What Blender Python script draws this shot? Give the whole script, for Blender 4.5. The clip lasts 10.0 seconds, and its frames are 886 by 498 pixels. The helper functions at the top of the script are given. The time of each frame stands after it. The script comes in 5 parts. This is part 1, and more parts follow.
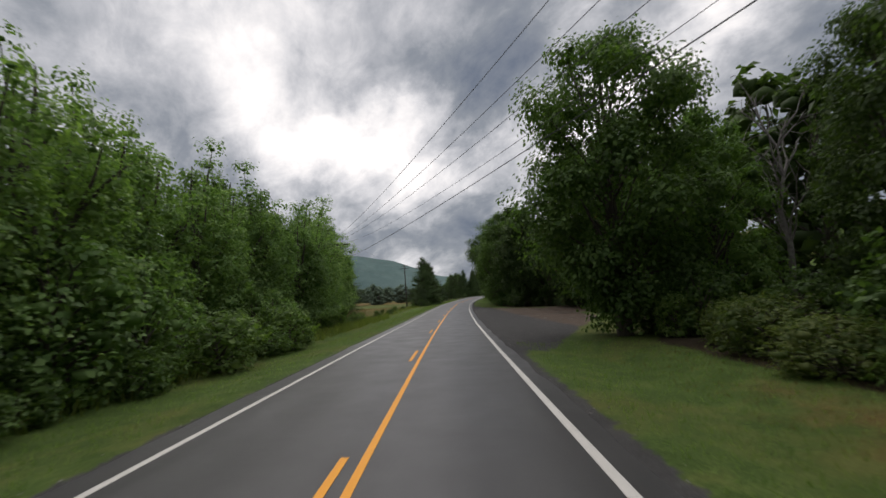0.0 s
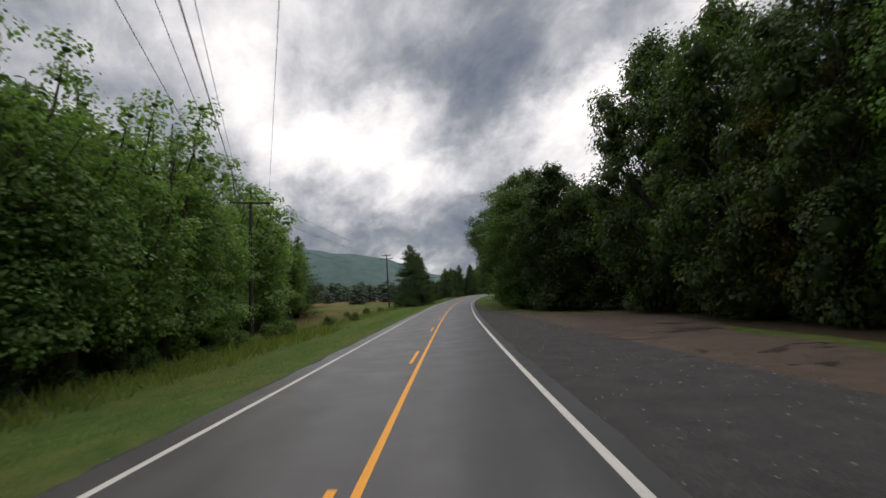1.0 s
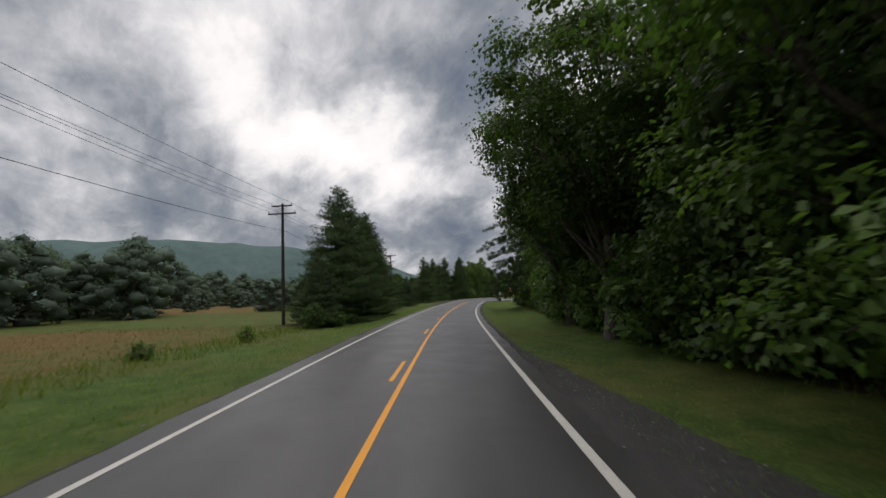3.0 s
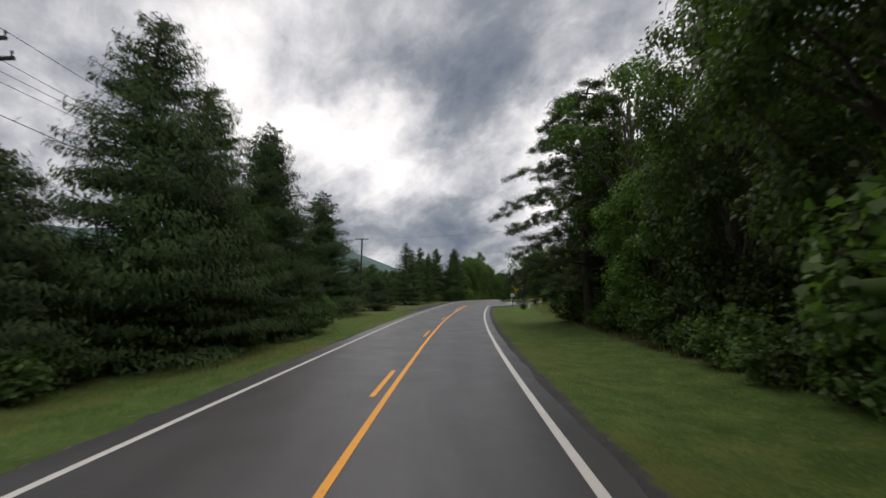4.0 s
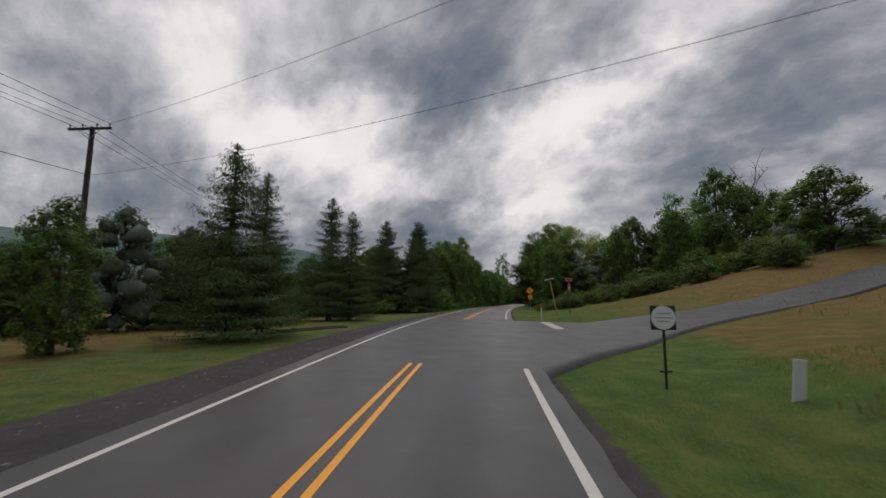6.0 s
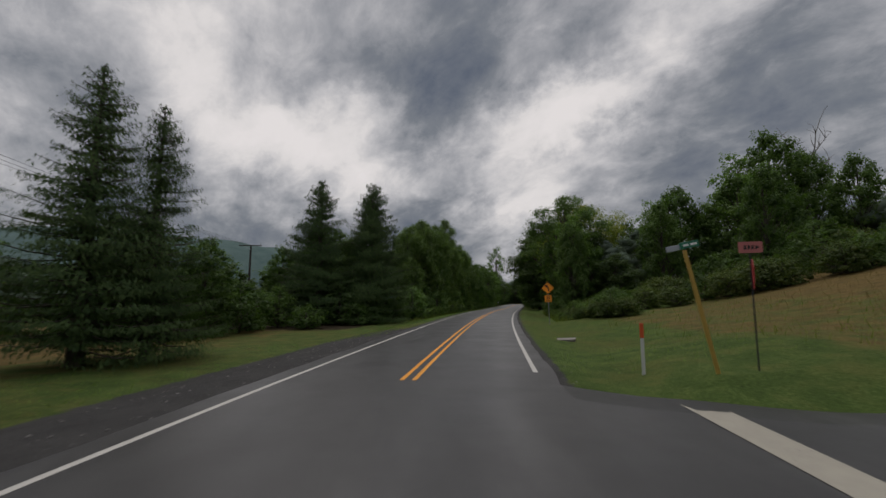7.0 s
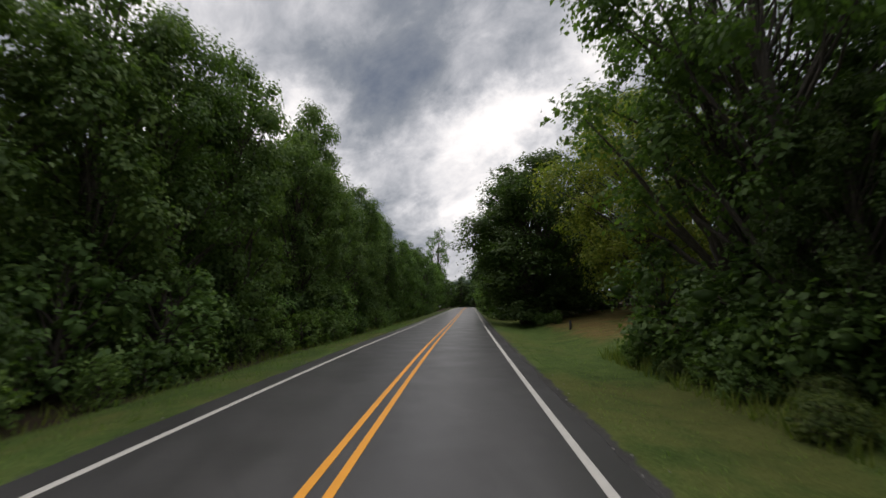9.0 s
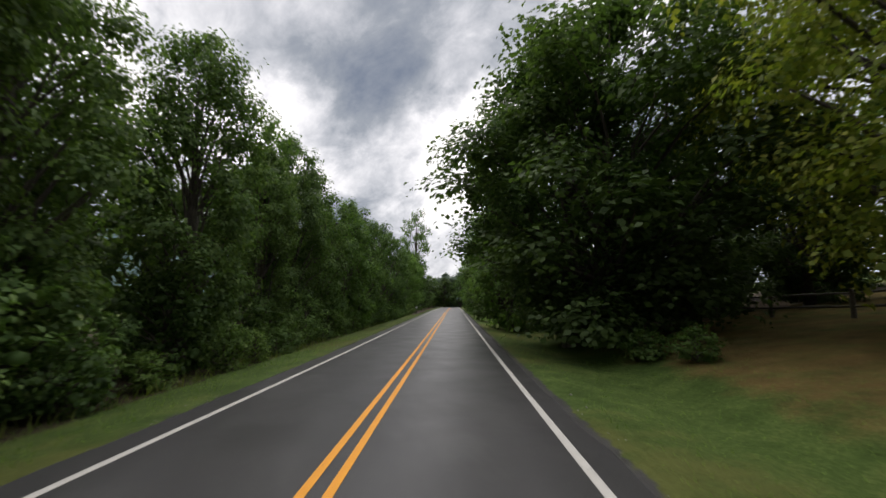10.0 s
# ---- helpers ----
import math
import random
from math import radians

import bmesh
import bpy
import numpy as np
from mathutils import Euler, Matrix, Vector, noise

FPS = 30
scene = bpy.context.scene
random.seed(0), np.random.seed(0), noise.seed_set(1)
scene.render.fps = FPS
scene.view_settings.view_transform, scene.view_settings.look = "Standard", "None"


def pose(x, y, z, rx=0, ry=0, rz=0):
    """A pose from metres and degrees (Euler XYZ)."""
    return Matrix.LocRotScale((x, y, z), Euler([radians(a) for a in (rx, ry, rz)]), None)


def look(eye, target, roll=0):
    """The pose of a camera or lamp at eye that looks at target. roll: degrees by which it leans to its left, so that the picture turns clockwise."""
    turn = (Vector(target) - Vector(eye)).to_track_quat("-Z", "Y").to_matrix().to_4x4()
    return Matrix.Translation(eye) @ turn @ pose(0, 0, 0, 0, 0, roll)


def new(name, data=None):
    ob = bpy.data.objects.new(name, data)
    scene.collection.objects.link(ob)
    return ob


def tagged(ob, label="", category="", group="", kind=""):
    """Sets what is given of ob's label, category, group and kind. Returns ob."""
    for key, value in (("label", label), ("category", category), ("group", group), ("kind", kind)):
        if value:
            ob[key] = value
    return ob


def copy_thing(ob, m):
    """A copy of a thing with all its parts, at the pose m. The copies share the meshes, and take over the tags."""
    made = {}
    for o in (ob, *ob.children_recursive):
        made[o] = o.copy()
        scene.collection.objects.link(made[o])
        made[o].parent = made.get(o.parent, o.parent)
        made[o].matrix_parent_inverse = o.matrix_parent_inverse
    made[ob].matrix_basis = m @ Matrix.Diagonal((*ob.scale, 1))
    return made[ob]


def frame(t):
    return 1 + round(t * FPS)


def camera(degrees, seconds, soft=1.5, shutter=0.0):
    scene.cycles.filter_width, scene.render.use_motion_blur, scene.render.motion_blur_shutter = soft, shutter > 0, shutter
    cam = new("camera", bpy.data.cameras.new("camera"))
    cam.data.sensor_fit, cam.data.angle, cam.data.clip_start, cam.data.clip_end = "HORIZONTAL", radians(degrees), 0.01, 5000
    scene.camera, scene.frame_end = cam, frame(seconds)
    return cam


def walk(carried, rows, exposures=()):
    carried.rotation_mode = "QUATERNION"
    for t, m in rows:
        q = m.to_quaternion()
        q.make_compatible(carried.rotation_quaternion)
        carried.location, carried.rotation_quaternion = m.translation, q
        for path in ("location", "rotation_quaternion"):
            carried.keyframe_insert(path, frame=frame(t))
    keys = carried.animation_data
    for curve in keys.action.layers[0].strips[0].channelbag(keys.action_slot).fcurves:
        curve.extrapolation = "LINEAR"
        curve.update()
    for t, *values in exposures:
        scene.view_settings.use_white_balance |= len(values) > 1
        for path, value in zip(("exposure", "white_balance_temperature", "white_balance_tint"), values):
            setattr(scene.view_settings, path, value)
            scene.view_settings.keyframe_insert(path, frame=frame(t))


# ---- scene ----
SECONDS = 10.0
cam = camera(91.4, SECONDS, soft=1.5, shutter=0.1)
PITCH, LEAN = 6.86, 0.6
# seconds, x, y, height above datum, heading to the right, pitch offset, lean offset
PATH = (
    (0.0, 1.25, -0.00, 2.09, -0.78, -0.19, 1.95),
    (0.5, 1.14, 12.72, 2.10, -0.25, -0.32, 1.86),
    (1.0, 1.19, 25.46, 2.12, -0.06, -0.37, 1.62),
    (1.5, 1.40, 38.34, 2.15, 0.19, -0.33, 1.80),
    (2.0, 1.68, 51.37, 2.25, 0.70, -0.29, 1.88),
    (2.5, 2.04, 64.46, 2.38, 1.42, -0.03, 1.30),
    (4.0, 4.23, 103.48, 3.05, 2.68, -0.16, -1.41),
    (4.5, 5.26, 116.24, 3.19, 3.67, 0.09, -1.24),
    (5.0, 6.61, 128.68, 3.45, 4.28, 0.19, -1.27),
    (5.5, 8.24, 140.87, 3.74, 4.99, 0.35, -1.18),
    (7.0, 14.91, 176.13, 4.69, 6.61, 0.23, -0.56),
    (7.5, 17.44, 187.96, 4.88, 8.67, 0.32, -1.05),
    (8.0, 20.09, 199.43, 5.04, 10.68, 0.32, -1.09),
    (8.5, 22.99, 210.83, 5.18, 12.69, 0.31, -0.74),
    (9.0, 26.13, 222.17, 5.29, 14.25, 0.42, -0.72),
    (9.5, 29.46, 233.46, 5.4, 15.55, 0.37, -0.68),
    (10.0, 32.97, 244.71, 5.44, 16.37, 0.32, -0.78),
)


def smooth(xs, ys, x):
    """Catmull-Rom through evenly spaced knots."""
    k = min(max(int((x - xs[0]) // (xs[1] - xs[0])), 0), len(xs) - 2)
    f = (x - xs[k]) / (xs[1] - xs[0])
    a, b = ys[k], ys[k + 1]
    p, n = (ys[k - 1] if k else 2 * a - b), (ys[k + 2] if k + 2 < len(ys) else 2 * b - a)
    ma, mb = (b - p) / 2, (n - a) / 2
    return (2 * f**3 - 3 * f**2 + 1) * a + (f**3 - 2 * f**2 + f) * ma + (3 * f**2 - 2 * f**3) * b + (f**3 - f**2) * mb


KNOTS = [-20 + 20 * i for i in range(19)]
HEADING = [-0.37, -0.01, 0.35, 1.04, 1.6, 2.76, 3.64, 5.38, 7.75, 10.5, 12.7, 14.03, 15.89, 17.25, 17.83, 17.86, 17.86, 17.87, 17.87]
LEVEL = [-0.03, 0.0, 0.03, 0.07, 0.24, 0.5, 0.87, 1.15, 1.61, 2.13, 2.72, 2.97, 3.2, 3.37, 3.4, 3.52, 3.64, 3.77, 3.9]


def road_level(y):
    if y < -20:
        return LEVEL[0]
    if y > 340:
        return LEVEL[-1]
    return smooth(KNOTS, LEVEL, y)


def cam_pose(x, y, z, head, dp, dl):
    p, a, r = radians(PITCH + dp), radians(head), radians(LEAN + dl)
    eye = Vector((x, y, z))
    fwd = Vector((math.sin(a) * math.cos(p), math.cos(a) * math.cos(p), math.sin(p)))
    return look(eye, eye + fwd * 10, -math.degrees(r))


walk(cam, [(t, cam_pose(*row)) for t, *row in PATH],
     [(t, stops, 6600, 14) for t, stops in ((0.0, 0.12), (1.5, 0.08), (2.5, 0.0), (4.5, 0.15), (5.5, -0.1), (6.2, -0.3), (7.0, -0.48), (8.0, -0.47), (8.7, -0.12), (9.3, 0.3), (10.0, 0.5))])

# ---- daylight: heavy broken overcast with a bright gap ahead ----
world = bpy.data.worlds.new("overcast")
scene.world = world
world.use_nodes = True
wt = world.node_tree
wt.nodes.clear()


def wn(kind, **sets):
    n = wt.nodes.new(kind)
    for k, v in sets.items():
        n.inputs[k.replace("_", " ")].default_value = v
    return n


def wmath(op, a, b=None):
    n = wt.nodes.new("ShaderNodeMath")
    n.operation = op
    for i, v in enumerate((a, b)):
        if v is None:
            continue
        if isinstance(v, (int, float)):
            n.inputs[i].default_value = v
        else:
            wt.links.new(v, n.inputs[i])
    return n.outputs[0]


def wdot(v):
    d = wt.nodes.new("ShaderNodeVectorMath")
    d.operation = "DOT_PRODUCT"
    wt.links.new(ragged.outputs[0], d.inputs[0])
    d.inputs[1].default_value = v
    return d.outputs["Value"]


def sky_lobe(az, el, wide, high, tilt):
    """A soft oval on the cloud deck: 1 at the given azimuth and elevation, falling off over wide and high degrees along its tilted axes."""
    a, e, k = radians(az), radians(el), radians(tilt)
    side = Vector((math.cos(a), -math.sin(a), 0))
    rise = Vector((-math.sin(a) * math.sin(e), -math.cos(a) * math.sin(e), math.cos(e)))
    front = Vector((math.sin(a) * math.cos(e), math.cos(a) * math.cos(e), math.sin(e)))
    u = wmath("DIVIDE", wdot(side * math.cos(k) + rise * math.sin(k)), math.sin(radians(wide)))
    v = wmath("DIVIDE", wdot(rise * math.cos(k) - side * math.sin(k)), math.sin(radians(high)))
    x = wmath("ADD", wmath("MULTIPLY", u, u), wmath("MULTIPLY", v, v))
    return wmath("MULTIPLY", wmath("POWER", 2.718, wmath("MULTIPLY", x, -1.0)), wmath("GREATER_THAN", wdot(front), 0.0))


tc = wt.nodes.new("ShaderNodeTexCoord")
unit = wt.nodes.new("ShaderNodeVectorMath")
unit.operation = "NORMALIZE"
wt.links.new(tc.outputs["Generated"], unit.inputs[0])
sep = wt.nodes.new("ShaderNodeSeparateXYZ")
wt.links.new(unit.outputs[0], sep.inputs[0])
# ragged edges: the directions are shifted a little by noise before the ovals are drawn
billow = wn("ShaderNodeTexNoise", Scale=5.5, Detail=7.0, Roughness=0.6)
wt.links.new(unit.outputs[0], billow.inputs["Vector"])
shift = wt.nodes.new("ShaderNodeVectorMath")
shift.operation = "MULTIPLY_ADD"
wt.links.new(billow.outputs[1], shift.inputs[0])
shift.inputs[1].default_value, shift.inputs[2].default_value = (0.3, 0.3, 0.3), (-0.15, -0.15, -0.15)
ragged = wt.nodes.new("ShaderNodeVectorMath")
wt.links.new(unit.outputs[0], ragged.inputs[0])
wt.links.new(shift.outputs[0], ragged.inputs[1])
up = wmath("ADD", wmath("MAXIMUM", sep.outputs[2], 0.0), 0.5)
flat = wt.nodes.new("ShaderNodeCombineXYZ")
wt.links.new(wmath("DIVIDE", sep.outputs[0], up), flat.inputs[0])
wt.links.new(wmath("DIVIDE", sep.outputs[1], up), flat.inputs[1])
turn_n = wt.nodes.new("ShaderNodeMapping")
turn_n.vector_type = "TEXTURE"
turn_n.inputs["Rotation"].default_value = (0, 0, radians(-57))
turn_n.inputs["Location"].default_value = (3.1, 1.7, 0.4)
turn_n.inputs["Scale"].default_value = (1.35, 1.0, 1.0)
wt.links.new(flat.outputs[0], turn_n.inputs["Vector"])
big = wn("ShaderNodeTexNoise", Scale=2.3, Detail=8.0, Roughness=0.5, Distortion=0.25)
fine = wn("ShaderNodeTexNoise", Scale=8.5, Detail=9.0, Roughness=0.6, Distortion=0.25)
wt.links.new(turn_n.outputs[0], big.inputs["Vector"])
wt.links.new(turn_n.outputs[0], fine.inputs["Vector"])
amount = wmath("ADD", wmath("MULTIPLY", big.outputs[0], 1.35), wmath("MULTIPLY", fine.outputs[0], 0.85))
amount = wmath("SUBTRACT", amount, 0.635)
for az, el, wide, high, tilt, gain in (
        (-15, 20.5, 10, 4.6, 0, 0.36), (-5, 24.5, 6, 3.2, 10, 0.24), (1, 17.5, 9, 3, -5, 0.2), (25, 24.5, 14, 3.6, 26, 0.46), (16, 14, 9, 2, 4, 0.14),
        (6, 28, 9, 5.5, 25, -0.2), (-10, 33, 13, 6, 0, -0.08), (24, 33, 9, 4, 26, -0.12), (41, 17, 15, 5, 18, -0.22), (46, 30, 14, 6, 25, -0.12),
        (-36, 26, 15, 11, 10, 0.17), (-24, 10, 13, 3, 0, -0.12), (0, 8, 26, 3.2, 0, -0.14), (-3, 36, 5, 4, 40, 0.12), (33, 40, 16, 6, 20, 0.14)):
    amount = wmath("ADD", amount, wmath("MULTIPLY", sky_lobe(az, el, wide, high, tilt), gain))
ramp = wt.nodes.new("ShaderNodeValToRGB")
wt.links.new(amount, ramp.inputs[0])
stops = ((0.05, (0.13, 0.16, 0.21)), (0.3, (0.25, 0.278, 0.31)), (0.5, (0.47, 0.49, 0.515)), (0.66, (0.7, 0.71, 0.72)), (0.84, (0.96, 0.95, 0.93)), (1.0, (1.04, 1.02, 1.0)))
ramp.color_ramp.elements[0].position, ramp.color_ramp.elements[0].color = stops[0][0], (*stops[0][1], 1)
ramp.color_ramp.elements[1].position, ramp.color_ramp.elements[1].color = stops[-1][0], (*stops[-1][1], 1)
for p, c in stops[1:-1]:
    ramp.color_ramp.elements.new(p).color = (*c, 1)
blue = wt.nodes.new("ShaderNodeTexSky")
blue.sky_type, blue.sun_disc = "NISHITA", False
blue.sun_elevation, blue.sun_rotation = radians(62), radians(350)
veil = wt.nodes.new("ShaderNodeMixRGB")
veil.inputs[0].default_value = 0.965
dim = wt.nodes.new("ShaderNodeMixRGB")
dim.blend_type, dim.inputs[0].default_value, dim.inputs[2].default_value = "MULTIPLY", 1.0, (0.1, 0.1, 0.1, 1)
wt.links.new(blue.outputs[0], dim.inputs[1])
wt.links.new(dim.outputs[0], veil.inputs[1])
wt.links.new(ramp.outputs[0], veil.inputs[2])
bg = wt.nodes.new("ShaderNodeBackground")
# a closed cloud deck is up to three times brighter overhead than low down
overhead = wt.nodes.new("ShaderNodeMapRange")
overhead.interpolation_type = "SMOOTHSTEP"
for i, q in enumerate((0.58, 0.95, 1.0, 2.8)):
    overhead.inputs[i + 1].default_value = q
wt.links.new(sep.outputs[2], overhead.inputs[0])
wt.links.new(overhead.outputs[0], bg.inputs["Strength"])
wt.links.new(veil.outputs[0], bg.inputs[0])
out_w = wt.nodes.new("ShaderNodeOutputWorld")
wt.links.new(bg.outputs[0], out_w.inputs[0])

sun_data = bpy.data.lights.new("sun", "SUN")
sun_data.energy, sun_data.angle, sun_data.color = 1.1, radians(50), (1.0, 0.96, 0.9)
sun = new("sun", sun_data)
sun.matrix_world = look((-8, 46, 88), (0, 0, 0))

# ---- materials ----


class Mat:
    """A small node-tree writer."""

    def __init__(self, name, rough=0.8, metal=0.0, spec=0.5):
        self.m = bpy.data.materials.new(name)
        self.m.use_nodes = True
        self.t = self.m.node_tree
        self.b = self.t.nodes["Principled BSDF"]
        self.b.inputs["Roughness"].default_value = rough
        self.b.inputs["Metallic"].default_value = metal
        self.b.inputs["Specular IOR Level"].default_value = spec
        self.co = self.t.nodes.new("ShaderNodeTexCoord").outputs["Object"]

    def node(self, kind, **sets):
        n = self.t.nodes.new(kind)
        for k, v in sets.items():
            n.inputs[k.replace("_", " ")].default_value = v
        return n

    def link(self, a, b):
        self.t.links.new(a, b)

    def world(self):
        self.co = self.t.nodes.new("ShaderNodeNewGeometry").outputs["Position"]
        return self

    def noise(self, scale, detail=4.0, rough=0.55, stretch=None, distort=0.0):
        n = self.node("ShaderNodeTexNoise", Scale=scale, Detail=detail, Roughness=rough, Distortion=distort)
        if stretch:
            mp = self.node("ShaderNodeMapping", Scale=stretch)
            self.link(self.co, mp.inputs["Vector"])
            self.link(mp.outputs[0], n.inputs["Vector"])
        else:
            self.link(self.co, n.inputs["Vector"])
        return n.outputs[0]

    def ramp(self, fac, *stops):
        r = self.t.nodes.new("ShaderNodeValToRGB")
        e = r.color_ramp.elements
        e[0].position, e[0].color = stops[0][0], (*stops[0][1], 1)
        e[1].position, e[1].color = stops[-1][0], (*stops[-1][1], 1)
        for p, c in stops[1:-1]:
            e.new(p).color = (*c, 1)
        self.link(fac, r.inputs[0])
        return r.outputs[0]

    def step(self, fac, lo, hi):
        n = self.node("ShaderNodeMapRange", From_Min=lo, From_Max=hi)
        n.interpolation_type = "SMOOTHSTEP"
        self.link(fac, n.inputs[0])
        return n.outputs[0]

    def math(self, op, a, b):
        n = self.t.nodes.new("ShaderNodeMath")
        n.operation = op
        for i, v in enumerate((a, b)):
            if isinstance(v, (int, float)):
                n.inputs[i].default_value = v
            else:
                self.link(v, n.inputs[i])
        return n.outputs[0]

    def mix(self, fac, a, b, mode="MIX"):
        n = self.t.nodes.new("ShaderNodeMixRGB")
        n.blend_type = mode
        for i, v in enumerate((fac, a, b)):
            if isinstance(v, (int, float)):
                n.inputs[i].default_value = v
            elif isinstance(v, tuple):
                n.inputs[i].default_value = (*v, 1)
            else:
                self.link(v, n.inputs[i])
        return n.outputs[0]

    def attr(self, name):
        n = self.t.nodes.new("ShaderNodeAttribute")
        n.attribute_name = name
        return n.outputs["Fac"]

    def color(self, c):
        if isinstance(c, tuple):
            self.b.inputs["Base Color"].default_value = (*c, 1)
        else:
            self.link(c, self.b.inputs["Base Color"])
        return self

    def rough(self, r):
        self.link(r, self.b.inputs["Roughness"])
        return self

    def bump(self, h, strength, dist):
        n = self.node("ShaderNodeBump", Strength=strength, Distance=dist)
        self.link(h, n.inputs["Height"])
        self.link(n.outputs[0], self.b.inputs["Normal"])
        return self


def leaf_material(name, dark, mid, light, through_light=0.48, gloss=0.55, share=1.5):
    # light is shared between what a leaf reflects and what passes through it
    dark, mid, light = (tuple(v * share for v in c) for c in (dark, mid, light))
    k = Mat(name, gloss, spec=0.2)
    island = k.t.nodes.new("ShaderNodeNewGeometry").outputs["Random Per Island"]
    who = k.t.nodes.new("ShaderNodeObjectInfo").outputs["Random"]
    patch = k.noise(0.45, 3.0)
    f = k.math("ADD", k.math("MULTIPLY", island, 0.5), k.math("MULTIPLY", patch, 0.75))
    f = k.math("ADD", f, k.math("MULTIPLY", who, 0.22))
    c = k.ramp(f, (0.3, dark), (0.65, mid), (1.0, light))
    k.color(c)
    tr = k.t.nodes.new("ShaderNodeBsdfTranslucent")
    k.link(k.mix(1.0, c, (1.0, 1.15, 0.55), "MULTIPLY"), tr.inputs[0])
    ms = k.t.nodes.new("ShaderNodeMixShader")
    ms.inputs[0].default_value = through_light
    k.link(k.b.outputs[0], ms.inputs[1])
    k.link(tr.outputs[0], ms.inputs[2])
    k.link(ms.outputs[0], k.t.nodes["Material Output"].inputs["Surface"])
    return k.m


LEAF_OAK = leaf_material("broad_leaf", (0.034, 0.062, 0.017), (0.066, 0.118, 0.028), (0.11, 0.175, 0.042))
LEAF_POPLAR = leaf_material("poplar_leaf", (0.052, 0.088, 0.028), (0.092, 0.152, 0.047), (0.145, 0.212, 0.066))
# woodland shade put into the green: darker than a real leaf
LEAF_DEEP_SHADE = leaf_material("deep_shaded_leaf", (0.018, 0.031, 0.01), (0.035, 0.057, 0.017), (0.062, 0.093, 0.027))
# LEAF_OAK dimmed to about 0.7, putting part shade into the colour
LEAF_SHADED = leaf_material("shaded_broad_leaf", (0.024, 0.044, 0.013), (0.046, 0.08, 0.021), (0.08, 0.126, 0.033))
LEAF_ASH = leaf_material("ash_leaf", (0.034, 0.058, 0.018), (0.062, 0.102, 0.03), (0.106, 0.152, 0.044))
LEAF_LOCUST = leaf_material("locust_leaf", (0.065, 0.092, 0.016), (0.12, 0.153, 0.026), (0.2, 0.205, 0.038), 0.52)
LEAF_VINE = leaf_material("vine_leaf", (0.022, 0.032, 0.009), (0.05, 0.075, 0.02), (0.1, 0.118, 0.034))
LEAF_SHRUB = leaf_material("shrub_leaf", (0.036, 0.06, 0.015), (0.068, 0.112, 0.026), (0.12, 0.172, 0.044))
# paled and greyed to put valley haze into the leaf colour
LEAF_HAZED = leaf_material("hazed_leaf", (0.08, 0.104, 0.08), (0.086, 0.112, 0.085), (0.092, 0.119, 0.089), 0.3, 1.0)
LEAF_TURNING = leaf_material("turning_leaf", (0.05, 0.05, 0.014), (0.1, 0.088, 0.024), (0.17, 0.13, 0.036))
LEAF_BRUSH = leaf_material("brush_leaf", (0.035, 0.034, 0.015), (0.07, 0.062, 0.026), (0.115, 0.095, 0.04))
NEEDLE = leaf_material("spruce_needle", (0.016, 0.031, 0.011), (0.031, 0.054, 0.018), (0.058, 0.088, 0.028), 0.25, 0.85)
NEEDLE_PINE = leaf_material("pine_needle", (0.016, 0.028, 0.011), (0.03, 0.048, 0.018), (0.05, 0.074, 0.026), 0.25, 0.8)

k = Mat("bark", 0.9)
k.color(k.ramp(k.noise(6, 6, 0.65, (3, 3, 0.5)), (0.3, (0.025, 0.02, 0.016)), (0.7, (0.11, 0.09, 0.07))))
k.bump(k.noise(9, 5, 0.6, (3, 3, 0.4)), 0.7, 0.03)
BARK = k.m
k = Mat("dead_wood", 0.9)
k.color(k.ramp(k.noise(5, 5), (0.3, (0.1, 0.09, 0.08)), (0.7, (0.24, 0.22, 0.2))))
DEAD = k.m

k = Mat("asphalt", 0.6, spec=0.35).world()
patch = k.noise(0.35, 5, 0.6)
grit = k.noise(140, 2, 0.7)
c = k.ramp(patch, (0.3, (0.026, 0.0248, 0.024)), (0.7, (0.043, 0.0412, 0.0395)))
c = k.mix(0.4, c, k.ramp(grit, (0.35, (0.017, 0.0165, 0.016)), (0.7, (0.09, 0.088, 0.086))))
streak = k.noise(2.2, 5, 0.65, (1.0, 0.035, 1.0))
c = k.mix(k.math("MULTIPLY", k.step(streak, 0.42, 0.66), 0.45), c, (0.026, 0.0255, 0.025))
c = k.mix(k.math("MULTIPLY", k.step(k.noise(0.9, 6, 0.7, (1.0, 0.2, 1.0)), 0.5, 0.68), 0.35), c, (0.085, 0.083, 0.08))
track = k.attr("wheel")
c = k.mix(k.math("MULTIPLY", track, 0.25), c, (0.088, 0.086, 0.084))
# darker tone along parts of the lanes, broken up by noise
toned = k.math("MULTIPLY", k.attr("toned"), k.step(k.noise(0.5, 4, 0.6, (1.0, 0.12, 1.0)), 0.25, 0.6))
c = k.mix(k.math("MULTIPLY", toned, 0.5), c, (0.017, 0.0163, 0.0158))
crack = k.node("ShaderNodeTexVoronoi", Scale=0.22)
crack.feature = "DISTANCE_TO_EDGE"
wob = k.mix(0.06, k.co, k.node("ShaderNodeTexNoise", Scale=0.8, Detail=4.0).outputs[1])
k.link(wob, crack.inputs["Vector"])
line = k.math("MULTIPLY", k.math("SUBTRACT", 1.0, k.step(crack.outputs[0], 0.0, 0.004)), k.step(k.noise(0.12, 2), 0.52, 0.6))
c = k.mix(k.math("MULTIPLY", line, 0.6), c, (0.02, 0.02, 0.02))
k.color(c)
k.rough(k.math("ADD", 0.3, k.math("MULTIPLY", k.noise(0.8, 4), 0.22)))
k.bump(grit, 0.22, 0.005)
ASPHALT = k.m


